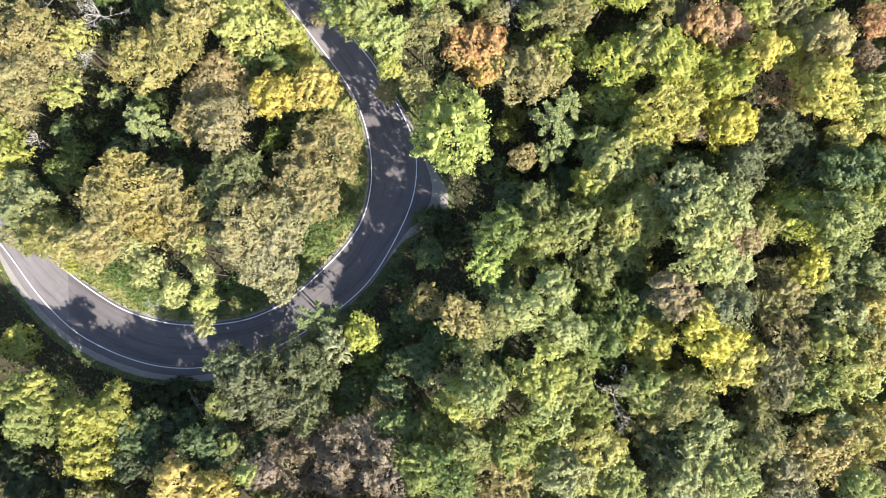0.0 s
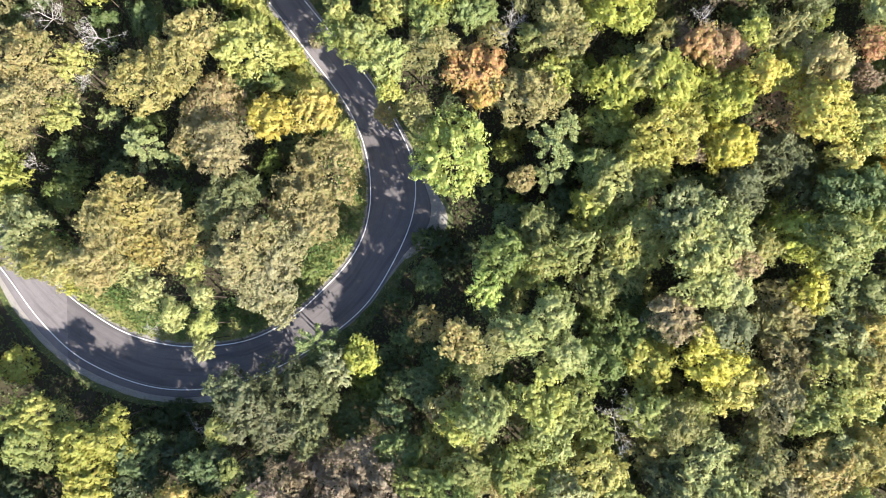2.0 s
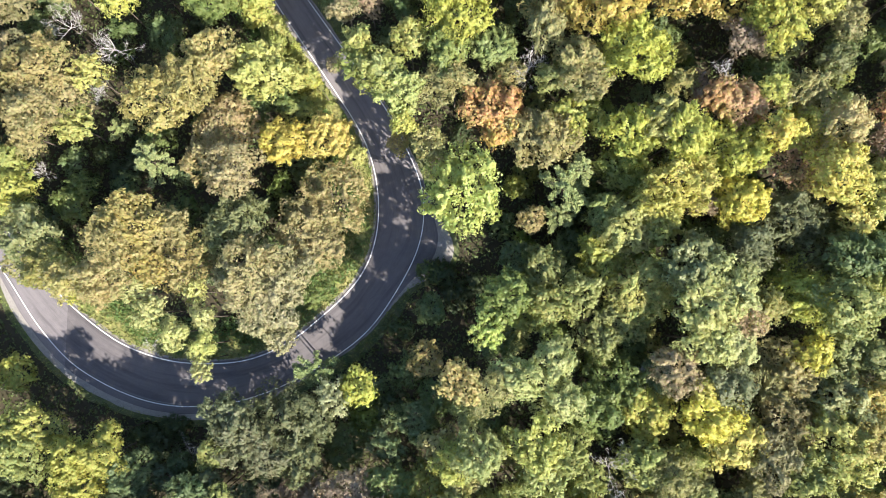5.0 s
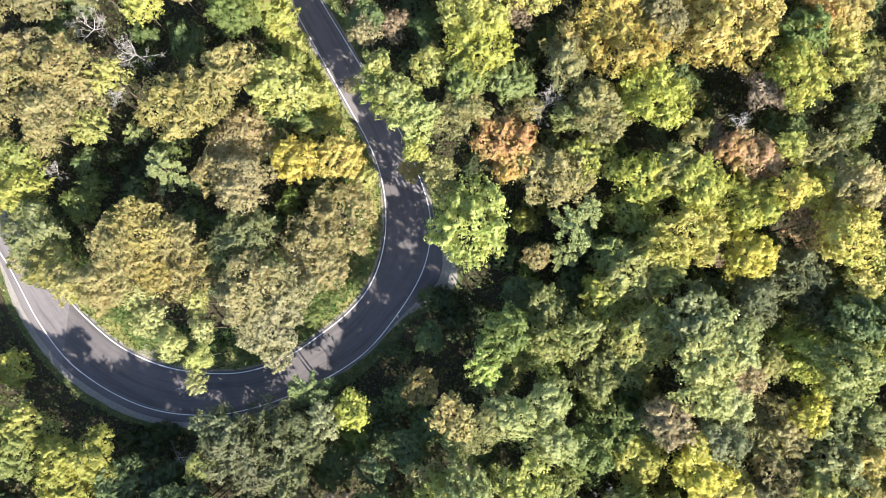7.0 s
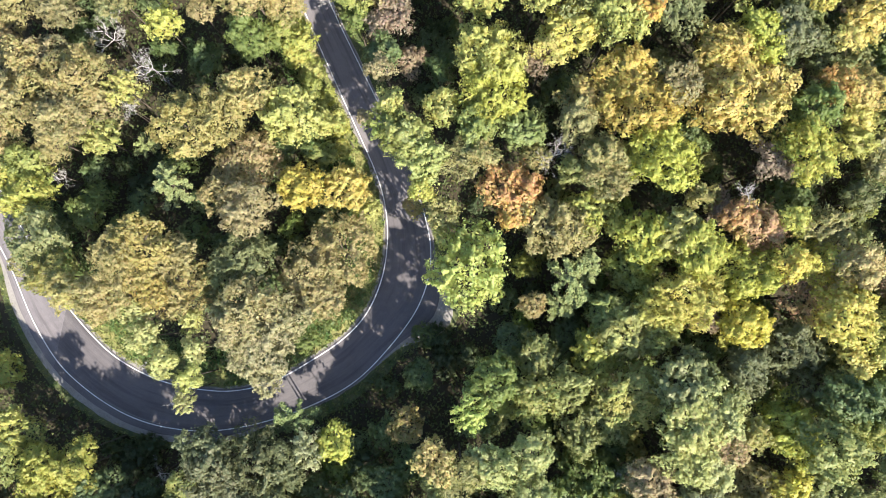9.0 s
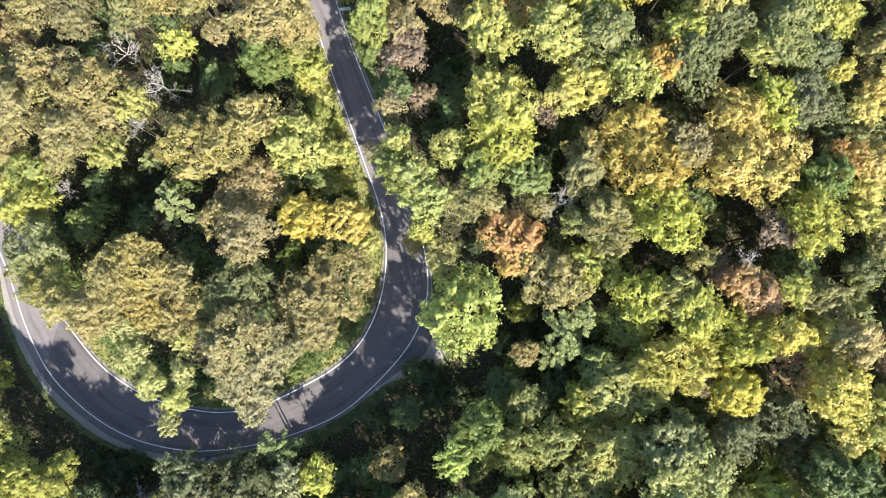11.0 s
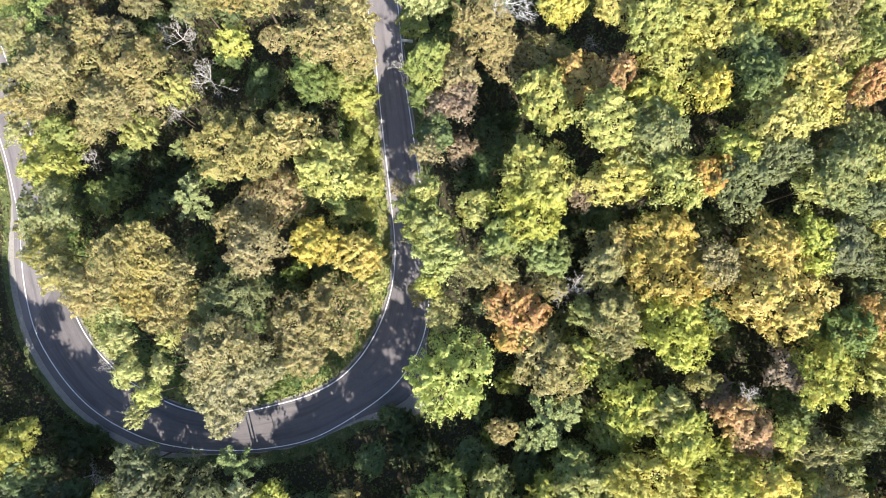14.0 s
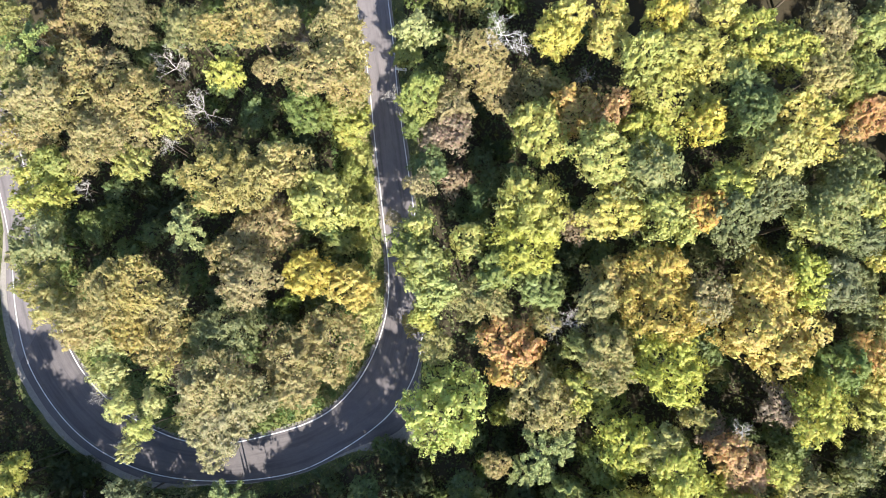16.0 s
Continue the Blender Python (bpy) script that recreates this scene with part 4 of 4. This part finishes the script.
plant("broad", "yellow", -5.9, 84.4, 22.3, 3.3)
plant("broad", "yellow", -7.3, 87.5, 22.3, 2.8)
plant("broad", "yellow", -12.6, 84.9, 21.0, 2.9)
plant("broad", "yellowgreen", -7.7, 68.2, 20.1, 4.4)
plant("broad", "orangegreen", -4.9, 73.0, 20.5, 3.5)
plant("broad", "orange", 0.0, 74.7, 23.0, 3.1)
plant("broad", "yellowgreen", 1.8, 67.9, 26.3, 4.4)
plant("broad", "yellowgreen", 5.7, 74.2, 23.7, 3.7)
plant("broad", "yellowgreen", -0.1, 83.0, 26.1, 4.3)
plant("broad", "softyellow", 6.5, 81.0, 24.2, 5.8)
plant("broad", "softyellow", 4.8, 88.0, 24.7, 3.9)
plant("broad", "yellow", 8.8, 87.1, 25.6, 3.4)
plant("broad", "yellow", 11.5, 78.5, 26.4, 2.9)
plant("broad", "greygreen", 8.8, 68.9, 26.3, 4.4)
plant("broad", "midgreen", 14.2, 85.1, 27.1, 3.7)
plant("broad", "yellowgreen", 11.5, 86.6, 26.8, 2.1)
plant("broad", "yellowgreen", 11.9, 93.6, 26.0, 4.1)
plant("broad", "yellowgreen", 16.1, 93.5, 26.7, 4.1)
plant("broad", "olivegold", 21.7, 93.9, 27.0, 3.7)
plant("broad", "paleyellow", 22.3, 83.5, 29.8, 5.7)
plant("broad", "paleyellow", 21.1, 79.1, 29.7, 4.6)
plant("broad", "midgreen", 15.6, 81.8, 29.6, 3.3)
plant("oak", "brownbeige", 19.9, 100.6, 25.7, 4.1)
plant("broad", "green", 26.5, 95.8, 26.2, 3.8)
plant("broad", "orange", 30.7, 91.6, 25.1, 3.3)
plant("broad", "greygreen", 32.9, 85.6, 23.3, 3.7)
plant("broad", "yellow", 7.8, 63.0, 22.7, 3.9)
plant("broad", "yellow", 5.2, 59.4, 22.6, 2.8)
plant("broad", "yellowgreen", 13.6, 64.9, 26.4, 4.1)
plant("broad", "orangegreen", 17.1, 67.9, 26.1, 2.9)
plant("broad", "lime", -2.8, 57.2, 21.9, 5.3)
plant("broad", "lime", -1.4, 52.5, 21.3, 5.0)
plant("broad", "yellowgreen", -8.3, 48.6, 17.6, 3.1)
plant("oak", "brown", 3.9, 58.3, 19.0, 2.6)
plant("broad", "darkgrey", 21.5, 69.3, 26.6, 4.1)
plant("broad", "darkgrey", 24.0, 74.5, 27.9, 3.7)
plant("broad", "yellowgreen", 29.7, 73.6, 27.6, 3.4)
plant("broad", "greygreen", 31.6, 75.9, 29.0, 4.1)
plant("broad", "yellowgreen", 35.6, 81.7, 25.0, 3.1)
plant("dead", "pale", -6.1, 79.9, 15.7, 2.0)
plant("broad", "yellow", -0.4, 91.1, 23.8, 3.4)
plant("broad", "yellow", 6.4, 94.6, 24.9, 3.4)
plant("broad", "green", 25.0, 102.7, 25.4, 3.1)
plant("pine", "softgreen", -2.4, 44.8, 20.0, 3.7)
plant("broad", "olivegold", 12.5, 53.8, 21.8, 3.9)
plant("broad", "olive", 11.5, 50.4, 22.2, 3.4)
plant("broad", "goldbeige", 19.5, 53.4, 26.5, 5.4)
plant("broad", "goldbeige", 16.3, 57.7, 25.4, 3.8)
plant("oak", "beigegrey", 24.0, 57.9, 25.1, 3.1)
plant("broad", "gold", 33.5, 58.8, 27.3, 7.2)
plant("broad", "gold", 28.8, 64.3, 26.2, 3.8)
plant("broad", "yellowgreen", 33.8, 67.3, 26.5, 3.7)
plant("broad", "olive", 16.6, 46.2, 22.7, 3.9)
plant("broad", "yellowgreen", 24.5, 47.1, 24.7, 4.8)
plant("broad", "darkgrey", 37.5, 68.7, 26.3, 3.8)
plant("broad", "yellowgreen", 43.6, 52.5, 26.7, 4.5)
plant("broad", "midgreen", 43.9, 59.4, 25.2, 3.5)
plant("broad", "orangegreen", 46.3, 62.6, 24.9, 3.3)
plant("oak", "brown", 39.9, 50.5, 22.3, 3.1)
plant("dead", "pale", 10.6, 45.7, 18.2, 2.9)
plant("broad", "softgreen", -2.5, 46.7, 19.8, 3.2)
plant("broad", "softgreen", 4.4, 48.1, 18.3, 3.3)
plant("oak", "brown", -15.4, 55.6, 13.0, 3.1)
plant("broad", "darkgreen", -19.5, 55.7, 15.0, 2.9)
plant("oak", "darkgreen", -10.3, 55.6, 13.3, 2.9)
plant("broad", "darkgreen", -48.7, 49.2, 9.2, 3.4)
plant("broad", "darkgreen", -69.2, 48.8, 9.0, 2.7)
plant("broad", "yellowgreen", -68.3, 21.5, 15.5, 4.7)
plant("broad", "green", -68.9, 25.7, 15.0, 2.9)
plant("oak", "pale", -75.9, 22.7, 12.0, 2.6)
plant("dead", "pale", -30.0, 62.9, 10.9, 2.1)
# low shrubs of the hollow, its shade painted into their leaves
plant("broad", "deepgreen", -39.0, -21.8, 5.0, 2.8)
plant("broad", "deepgreen", -43.6, -17.1, 4.0, 2.8)
plant("broad", "deepgreen", -47.3, -15.7, 3.0, 2.4)
plant("broad", "deepgreen", -42.2, -14.4, 3.0, 2.4)
# unseen trees past the southern view edge, added to shade the hollow
plant("broad", "olive", -35.5, -31.1, 18.0, 3.8)
plant("broad", "gold", -29.7, -31.1, 20.0, 3.7)
plant("broad", "green", -24.6, -30.5, 20.0, 3.7)
plant("oak", "olive", -19.9, -31.0, 20.0, 3.7)
plant("oak", "brown", -14.6, -30.9, 19.0, 4.1)
plant("broad", "olive", -9.0, -31.1, 19.0, 3.7)
plant("broad", "midgreen", -43.9, -32.1, 15.0, 3.7)
plant("broad", "green", -3.5, -30.2, 19.0, 3.6)
plant("oak", "brown", -21.3, 59.9, 14.5, 2.7)
plant("oak", "brownbeige", -18.8, 51.9, 18.0, 2.5)
plant("broad", "midgreen", -24.9, 60.4, 14.0, 2.4)
plant("broad", "yellowgreen", -15.9, 46.5, 20.0, 2.4)
plant("broad", "lightgreen", -12.1, 42.1, 21.0, 2.7)
plant("broad", "darkgreen", -34.3, -19.8, 18.5, 3.0)
# two more added crowns that close the shadow on the lower road
plant("broad", "deepgreen", -34.6, -23.2, 16.5, 3.0)
plant("broad", "deepgreen", -38.8, -19.5, 13.5, 2.9)
plant("broad", "olivegreen", -32.3, -15.3, 15.5, 2.3)
# second unseen row farther south, added to deepen that shadow
plant("broad", "midgreen", -60.6, -36.5, 17.0, 4.2)
plant("broad", "olive", -54.2, -36.4, 17.0, 4.2)
plant("broad", "olive", -27.5, -36.1, 20.0, 4.0)
plant("broad", "green", -33.8, -35.4, 20.0, 4.0)
plant("oak", "olive", -21.3, -36.0, 20.0, 4.0)
plant("broad", "midgreen", -40.9, -35.9, 18.0, 4.1)
plant("oak", "brown", -15.0, -35.9, 20.0, 4.0)
plant("broad", "midgreen", -47.7, -36.3, 17.0, 4.2)

plant("broad", "palelime", -45.6, 8.0, 16.0, 2.5)
plant("broad", "palelime", -42.9, 4.7, 17.0, 2.8)
plant("broad", "palelime", -39.3, 1.9, 17.0, 2.8)
plant("broad", "palelime", -37.3, 8.2, 15.0, 2.2)
plant("broad", "palelime", -35.6, 4.5, 16.0, 2.2)
plant("broad", "palelime", -35.0, 0.4, 16.0, 2.3)
plant("broad", "palelime", -35.0, -3.4, 15.5, 1.9)
plant("dead", "pale", -44.2, -0.6, 11.0, 1.5)
plant("dead", "pale", -37.4, -4.9, 11.5, 1.2)
plant("oak", "olive", -64.8, 9.0, 7.5, 2.4)
plant("oak", "olivegold", -61.2, 8.0, 8.0, 2.2)
plant("oak", "olive", -67.0, 10.9, 9.0, 2.5)
plant("broad", "yellowgreen", -61.2, 5.8, 3.5, 1.5)
plant("oak", "olivegold", -56.1, 8.0, 9.0, 2.5)
plant("oak", "goldbrown", -46.5, 13.8, 17.0, 3.0)
plant("oak", "goldbrown", -43.6, 11.2, 16.0, 2.9)
plant("oak", "sage", -29.2, 9.1, 18.0, 4.3)
plant("oak", "sage", -25.1, 7.6, 17.5, 4.3)
plant("oak", "sage", -27.5, 4.6, 16.0, 3.0)
plant("dead", "pale", 37.0, 44.9, 23.6, 2.0)
plant("dead", "pale", 30.7, 0.8, 16.0, 2.2)
plant("dead", "pale", -55.9, 37.7, 12.5, 1.5)
plant("oak", "beige", -75.0, 40.0, 15.5, 3.9)
plant("oak", "beige", -72.4, 34.6, 16.0, 4.2)
plant("oak", "beigegrey", -71.1, 42.4, 14.0, 3.6)
plant("oak", "olivegold", -73.1, 28.6, 15.0, 3.2)
plant("broad", "yellowgreen", -31.8, 51.8, 6.5, 2.2)
plant("broad", "yellowgreen", -28.2, 48.2, 5.5, 1.8)
plant("oak", "olivegold", -33.2, 55.5, 6.0, 1.8)
plant("broad", "lime", -25.4, 44.5, 4.5, 1.6)
plant("oak", "olive", -39.3, 62.4, 9.0, 2.1)
plant("oak", "beige", -77.6, 26.1, 14.0, 2.6)
plant("oak", "olive", -81.3, 28.9, 13.0, 2.4)
plant("broad", "darkgrey", 43.0, 68.3, 23.0, 3.1)
plant("broad", "gold", 48.5, 73.8, 24.5, 3.1)
plant("broad", "yellow", 46.9, 70.6, 23.5, 2.2)
plant("broad", "goldbeige", 50.2, 63.3, 24.0, 3.3)
plant("broad", "yellow", 50.8, 59.6, 22.5, 2.7)
plant("broad", "softyellow", 50.9, 56.2, 22.5, 2.8)
plant("broad", "darkgrey", 54.1, 48.7, 22.0, 3.0)
plant("broad", "olive", 55.3, 54.0, 22.0, 2.7)
plant("broad", "darkgrey", 37.1, 76.9, 25.0, 3.9)
plant("broad", "yellowgreen", 39.7, 82.8, 24.0, 3.3)
plant("broad", "yellow", 42.6, 75.7, 23.0, 2.0)
plant("broad", "greygreen", 31.9, 80.3, 26.0, 3.8)
plant("broad", "yellowgreen", 18.8, 73.2, 26.0, 3.2)
plant("oak", "brownbeige", 1.8, 93.1, 22.0, 1.7)
plant("oak", "olivegold", -39.7, 66.5, 8.5, 2.1)
plant("oak", "olivegold", -36.8, 62.5, 7.5, 2.0)
plant("broad", "yellowgreen", -35.5, 58.9, 7.0, 2.2)
plant("broad", "yellowgreen", -31.2, 53.1, 6.0, 1.9)
plant("broad", "yellowgreen", -28.2, 49.1, 5.0, 1.7)
plant("broad", "lime", -25.0, 44.4, 5.0, 1.7)
plant("broad", "yellowgreen", -23.6, 40.8, 5.5, 1.6)
plant("broad", "yellowgreen", -34.2, 53.8, 9.0, 2.3)
plant("broad", "green", -30.9, 49.6, 8.0, 2.3)
plant("broad", "palelime", -27.7, 44.8, 8.0, 2.2)
plant("oak", "beige", -43.0, 69.4, 10.0, 2.3)


# ---- undergrowth between the crowns, and the wood beyond ----
def fill(count, area, low, kinds, colours, close, name_group):
    done = 0
    for _ in range(count * 30):
        if done >= count:
            break
        x, y = trng.uniform(area[0], area[1]), trng.uniform(area[2], area[3])
        r = trng.uniform(*low[2:])
        if road_distance(x, y) < r + 1.2:
            continue
        if any(math.hypot(x - a, y - b) < close * (c + r) for a, b, c, _ in PLANTED):
            continue
        g = ground_z(x, y)
        plant(trng.choice(kinds), trng.choice(colours), x, y, g + trng.uniform(*low[:2]), r, name_group)
        done += 1
    return done


EAST = ["yellowgreen", "paleyellow", "olive", "green", "greygreen", "yellow", "olivegold", "midgreen", "pale", "gold"]
WEST = ["beige", "olivegold", "olive", "brownbeige", "sage", "greygreen", "goldbrown"]
fill(24, (15, 70, 40, 124), (20, 22.5, 3.8, 5.2), ["broad"], EAST, 0.74, "trees of the wood")
fill(16, (54, 78, -36, 62), (16.5, 19, 3.6, 4.8), ["broad"], EAST, 0.78, "trees of the wood")
fill(22, (-72, 72, -40, -25), (15, 18, 3.6, 4.8), ["broad", "oak"], EAST, 0.78, "trees of the wood")
fill(22, (-98, 0, 40, 110), (15, 18, 3.6, 5.0), ["oak", "oak", "broad"], WEST, 0.74, "trees of the wood")
fill(70, (10, 72, -30, 85), (9, 13.5, 2.0, 3.0), ["broad"], ["olive", "midgreen", "greygreen", "darkgreen", "midgreen", "darkgreen"], 0.58, "undergrowth")
fill(120, (8, 72, -30, 100), (5, 9, 2.0, 3.0), ["broad"], ["midgreen", "olivegreen", "darkgreen"], 0.44, "undergrowth")
fill(75, (-85, -4, 3, 90), (6, 9.0, 2.0, 3.0), ["broad", "oak"], ["darkgreen", "darkgreen", "midgreen"], 0.62, "undergrowth")
# low gap filling, mostly in the green darkened for shade
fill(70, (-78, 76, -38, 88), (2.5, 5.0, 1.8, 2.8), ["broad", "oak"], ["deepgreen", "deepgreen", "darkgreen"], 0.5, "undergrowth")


# the stretches of wood over which the flight passes
FLOWN_OVER = [[(-75, 54), (75, 56), (72, -34), (-70, -36)], [(-82, 57), (68, 77), (75, -14), (-67, -31)],
              [(-92, 52), (51, 105), (77, 19), (-58, -30)], [(-99, 44), (33, 125), (71, 46), (-50, -32)]]

def flown_over(x, y):
    for q in FLOWN_OVER:
        turns = [(b[0] - a[0]) * (y - a[1]) - (b[1] - a[1]) * (x - a[0]) for a, b in zip(q, q[1:] + q[:1])]
        if max(turns) <= 0 or min(turns) >= 0:
            return True
    return False


def outlying_wood(name, n, colours, seed):
    """The wood beyond the trees that stand singly: many crowns in one mesh."""
    r = random.Random(seed)
    all_v = []
    src = [crown_mesh("crown", 2.6, 2.3, 13, 0.38, 420, 0.55, 0.6, 0.8, 0.3, 0.25, LEAF) for _ in range(3)]
    done, tries, stems = 0, 0, []
    while done < n and tries < n * 60:
        tries += 1
        x, y = r.uniform(-115, 100), r.uniform(-62, 135)
        rad = r.uniform(4.2, 6.0)
        if flown_over(x, y) or road_distance(x, y) < rad + 0.5 or any(math.hypot(x - p, y - q) < 0.6 * (c + rad) for p, q, c, _ in PLANTED):
            continue
        PLANTED.append((x, y, rad, 20))
        me = r.choice(src)
        v = np.empty(len(me.vertices) * 3)
        me.vertices.foreach_get("co", v)
        v = v.reshape(-1, 3)
        s, ang = rad / 2.6, r.uniform(0, 6.28)
        rot = np.array([[math.cos(ang), -math.sin(ang), 0], [math.sin(ang), math.cos(ang), 0], [0, 0, 1]])
        g = ground_z(x, y)
        all_v.append((v @ rot.T) * s + [[x, y, g + r.uniform(11, 15)]])
        for k in range(3):
            e = np.array([math.cos(k * 2.1), math.sin(k * 2.1), 0]) * 0.22
            stems.append(np.array([[x, y, g] + e, [x, y, g] - e, [x, y, g + 13]]))
        done += 1
    leafy = sum(len(q) for q in all_v) // 3
    v = np.concatenate(all_v + stems)
    ob = new(name, mesh_from(name, v, np.arange(len(v)).reshape(-1, 3), [LEAF, BARK], [0] * leafy + [1] * len(stems)))
    c1, c2, words = COLOURS[colours]
    ob.color = (*c1, 1)
    ob["turning"] = list(c2)
    tagged(ob, "outlying mixed wood in %s leaf" % words, "wood", kind="stuff")


for nm, col, seed in (("outlying_wood", "olivegold", 1), ("outlying_wood", "yellowgreen", 2), ("outlying_wood", "greygreen", 3), ("outlying_wood", "beige", 4)):
    outlying_wood(nm, 52, col, seed)


def distant_wood():
    """The same wood carried on to the distance, as coarse crowns."""
    r = random.Random(9)
    src = crown_mesh("crown", 2.6, 2.3, 12, 0.38, 90, 0.9, 0.6, 0.8, 0.3, 0.25, LEAF)
    v = np.empty(len(src.vertices) * 3)
    src.vertices.foreach_get("co", v)
    v = v.reshape(-1, 3)
    parts = []
    for _ in range(950):
        x, y = r.uniform(-330, 320), r.uniform(-280, 360)
        if -110 < x < 95 and -57 < y < 130:
            continue
        s, ang = r.uniform(4.4, 6.4) / 2.6, r.uniform(0, 6.28)
        rot = np.array([[math.cos(ang), -math.sin(ang), 0], [math.sin(ang), math.cos(ang), 0], [0, 0, 1]])
        parts.append((v @ rot.T) * s * [[1, 1, 1.5]] + [[x, y, ground_z(x, y) + r.uniform(8, 12)]])
    v = np.concatenate(parts)
    ob = new("distant_wood", mesh_from("distant_wood", v, np.arange(len(v)).reshape(-1, 3), [LEAF]))
    ob.color, ob["turning"] = (0.30, 0.28, 0.09, 1), [0.20, 0.23, 0.075]
    tagged(ob, "mixed autumn wood reaching into the distance", "wood", kind="stuff")


distant_wood()


def scatter(name, n, line, sgn, near, far, size, label):
    """Grass and herbs on a verge: many small upright blades in one mesh."""
    v = []
    for _ in range(n):
        i = int(rng.integers(30, N_ROAD - 30))
        a, b = line[i], line[i + 1]
        w = (b - a).normalized()
        d = near + (far - near) * rng.random() ** 1.3
        p = a.lerp(b, rng.random()) + Vector((-w.y, w.x)) * sgn * d
        if sgn == -side and d < bulge(0, p) * 0.9:
            continue
        s = size * rng.uniform(0.5, 1.5)
        ang = rng.uniform(0, 6.28)
        tip = Vector((rng.normal() * 0.5, rng.normal() * 0.5, 1.0)) * s
        q = Vector((p.x, p.y, 0.03))
        e = Vector((math.cos(ang), math.sin(ang), 0)) * s * 0.35
        v += [tuple(q - e), tuple(q + e), tuple(q + tip + e * 0.3), tuple(q + tip - e * 0.3)]
    ob = new(name, mesh_from(name, v, np.arange(len(v)).reshape(-1, 4), [GRASS]))
    tagged(ob, label, "grass", kind="stuff")


scatter("verge_grass", 22000, IN_LINE, side, 0.5, 6.6, 0.30, "tufted green and straw-coloured verge grass inside the bend")
scatter("verge_grass", 9000, OUT_LINE, -side, 0.7, 3.6, 0.28, "rough green verge grass outside the bend")


def weeds(n):
    """Tall green weeds between the inner edge of the road and the trees."""
    pos = []
    while len(pos) < n:
        i = int(rng.integers(30, N_ROAD - 30))
        a, b = IN_LINE[i], IN_LINE[i + 1]
        w = (b - a).normalized()
        d = rng.uniform(1.3, 7.5)
        p = a.lerp(b, rng.random()) + Vector((-w.y, w.x)) * side * d
        clump = noise.noise((p.x * 0.45, p.y * 0.45, 8.0)) + 0.16 * (d - 2.2)
        if clump < 0 or road_distance(p.x, p.y) < 1.0:
            continue
        pos.append((p.x, p.y, ground_z(p.x, p.y) + 0.05 + rng.random() * min(1.5, 0.3 + 0.9 * clump)))
    v = sprays(np.array(pos), unit(rng.normal(size=(n, 3)) * 0.5 + [[0, 0, 1]]), 0.27)
    ob = new("verge_weeds", mesh_from("verge_weeds", v, np.arange(len(v)).reshape(-1, 3), [LEAF]))
    ob.color, ob["turning"] = (0.115, 0.20, 0.045, 1), [0.21, 0.26, 0.07]
    tagged(ob, "tall green weeds on the verge inside the bend", "weeds", kind="stuff")


weeds(26000)


def herb_layer(name, n, area, label):
    """Low plants and saplings of the shaded floor, too many to count."""
    p = np.stack([rng.uniform(area[0], area[1], n), rng.uniform(area[2], area[3], n)], 1)
    keep = [k for k in range(n) if road_distance(p[k, 0], p[k, 1]) > (bulge(0, Vector(p[k])) + 0.3 if p[k, 0] > -14 and p[k, 1] < 32 else 2.2)]
    p = p[keep]
    hill = np.array([ground_z(x, y) for x, y in p])
    lift = np.array([max(0.0, noise.noise((x * 0.25, y * 0.25, 3.0)) + 0.25) for x, y in p])
    pos = np.column_stack([p, hill + 0.1 + rng.uniform(0, 1, len(p)) * (0.3 + 2.4 * lift)])
    v = sprays(pos, unit(rng.normal(size=(len(p), 3)) * 0.7 + [[0, 0, 1]]), 0.38)
    ob = new(name, mesh_from(name, v, np.arange(len(v)).reshape(-1, 3), [LEAF]))
    ob.color, ob["turning"] = (0.11, 0.15, 0.05, 1), [0.17, 0.18, 0.065]
    tagged(ob, label, "undergrowth", kind="stuff")


herb_layer("forest_undergrowth", 100000, (-82, 80, -38, 92), "low dark green herbs and saplings on the shaded forest floor")


# ---- things beside the road ----
def road_sign():
    """A board on two posts across the verge."""
    k = Nodes("galvanised sheet")
    grey = k.finish(k.ramp(k.noise(6.0, 4.0), [(0.3, (0.52, 0.53, 0.54)), (0.7, (0.72, 0.73, 0.74))]), 0.4, 0.5)
    root = tagged(new("road_sign"), "grey metal road sign board on two posts beside the asphalt", "road sign")
    root.location = (-33.6, 69.2, 0.0)
    root.rotation_euler[2] = math.atan2(0.9, 1.9)

    def box(name, x0, x1, y0, y1, z0, z1, bevel):
        bmx = bmesh.new()
        bmesh.ops.create_cube(bmx, size=1.0)
        for v in bmx.verts:
            v.co = Vector(((x0 + x1) / 2 + v.co.x * (x1 - x0), (y0 + y1) / 2 + v.co.y * (y1 - y0), (z0 + z1) / 2 + v.co.z * (z1 - z0)))
        bmesh.ops.bevel(bmx, geom=bmx.edges[:], offset=bevel, segments=1, affect="EDGES")
        me = bpy.data.meshes.new(name)
        bmx.to_mesh(me)
        bmx.free()
        me.materials.append(grey)
        child(name, me, root)

    box("board", -0.95, 0.95, -0.03, 0.03, 1.5, 2.6, 0.012)
    box("rim", -0.98, 0.98, -0.07, 0.07, 2.6, 2.66, 0.01)
    box("post", -0.62, -0.54, 0.03, 0.11, -0.2, 2.5, 0.01)
    box("post", 0.54, 0.62, 0.03, 0.11, -0.2, 2.5, 0.01)


road_sign()
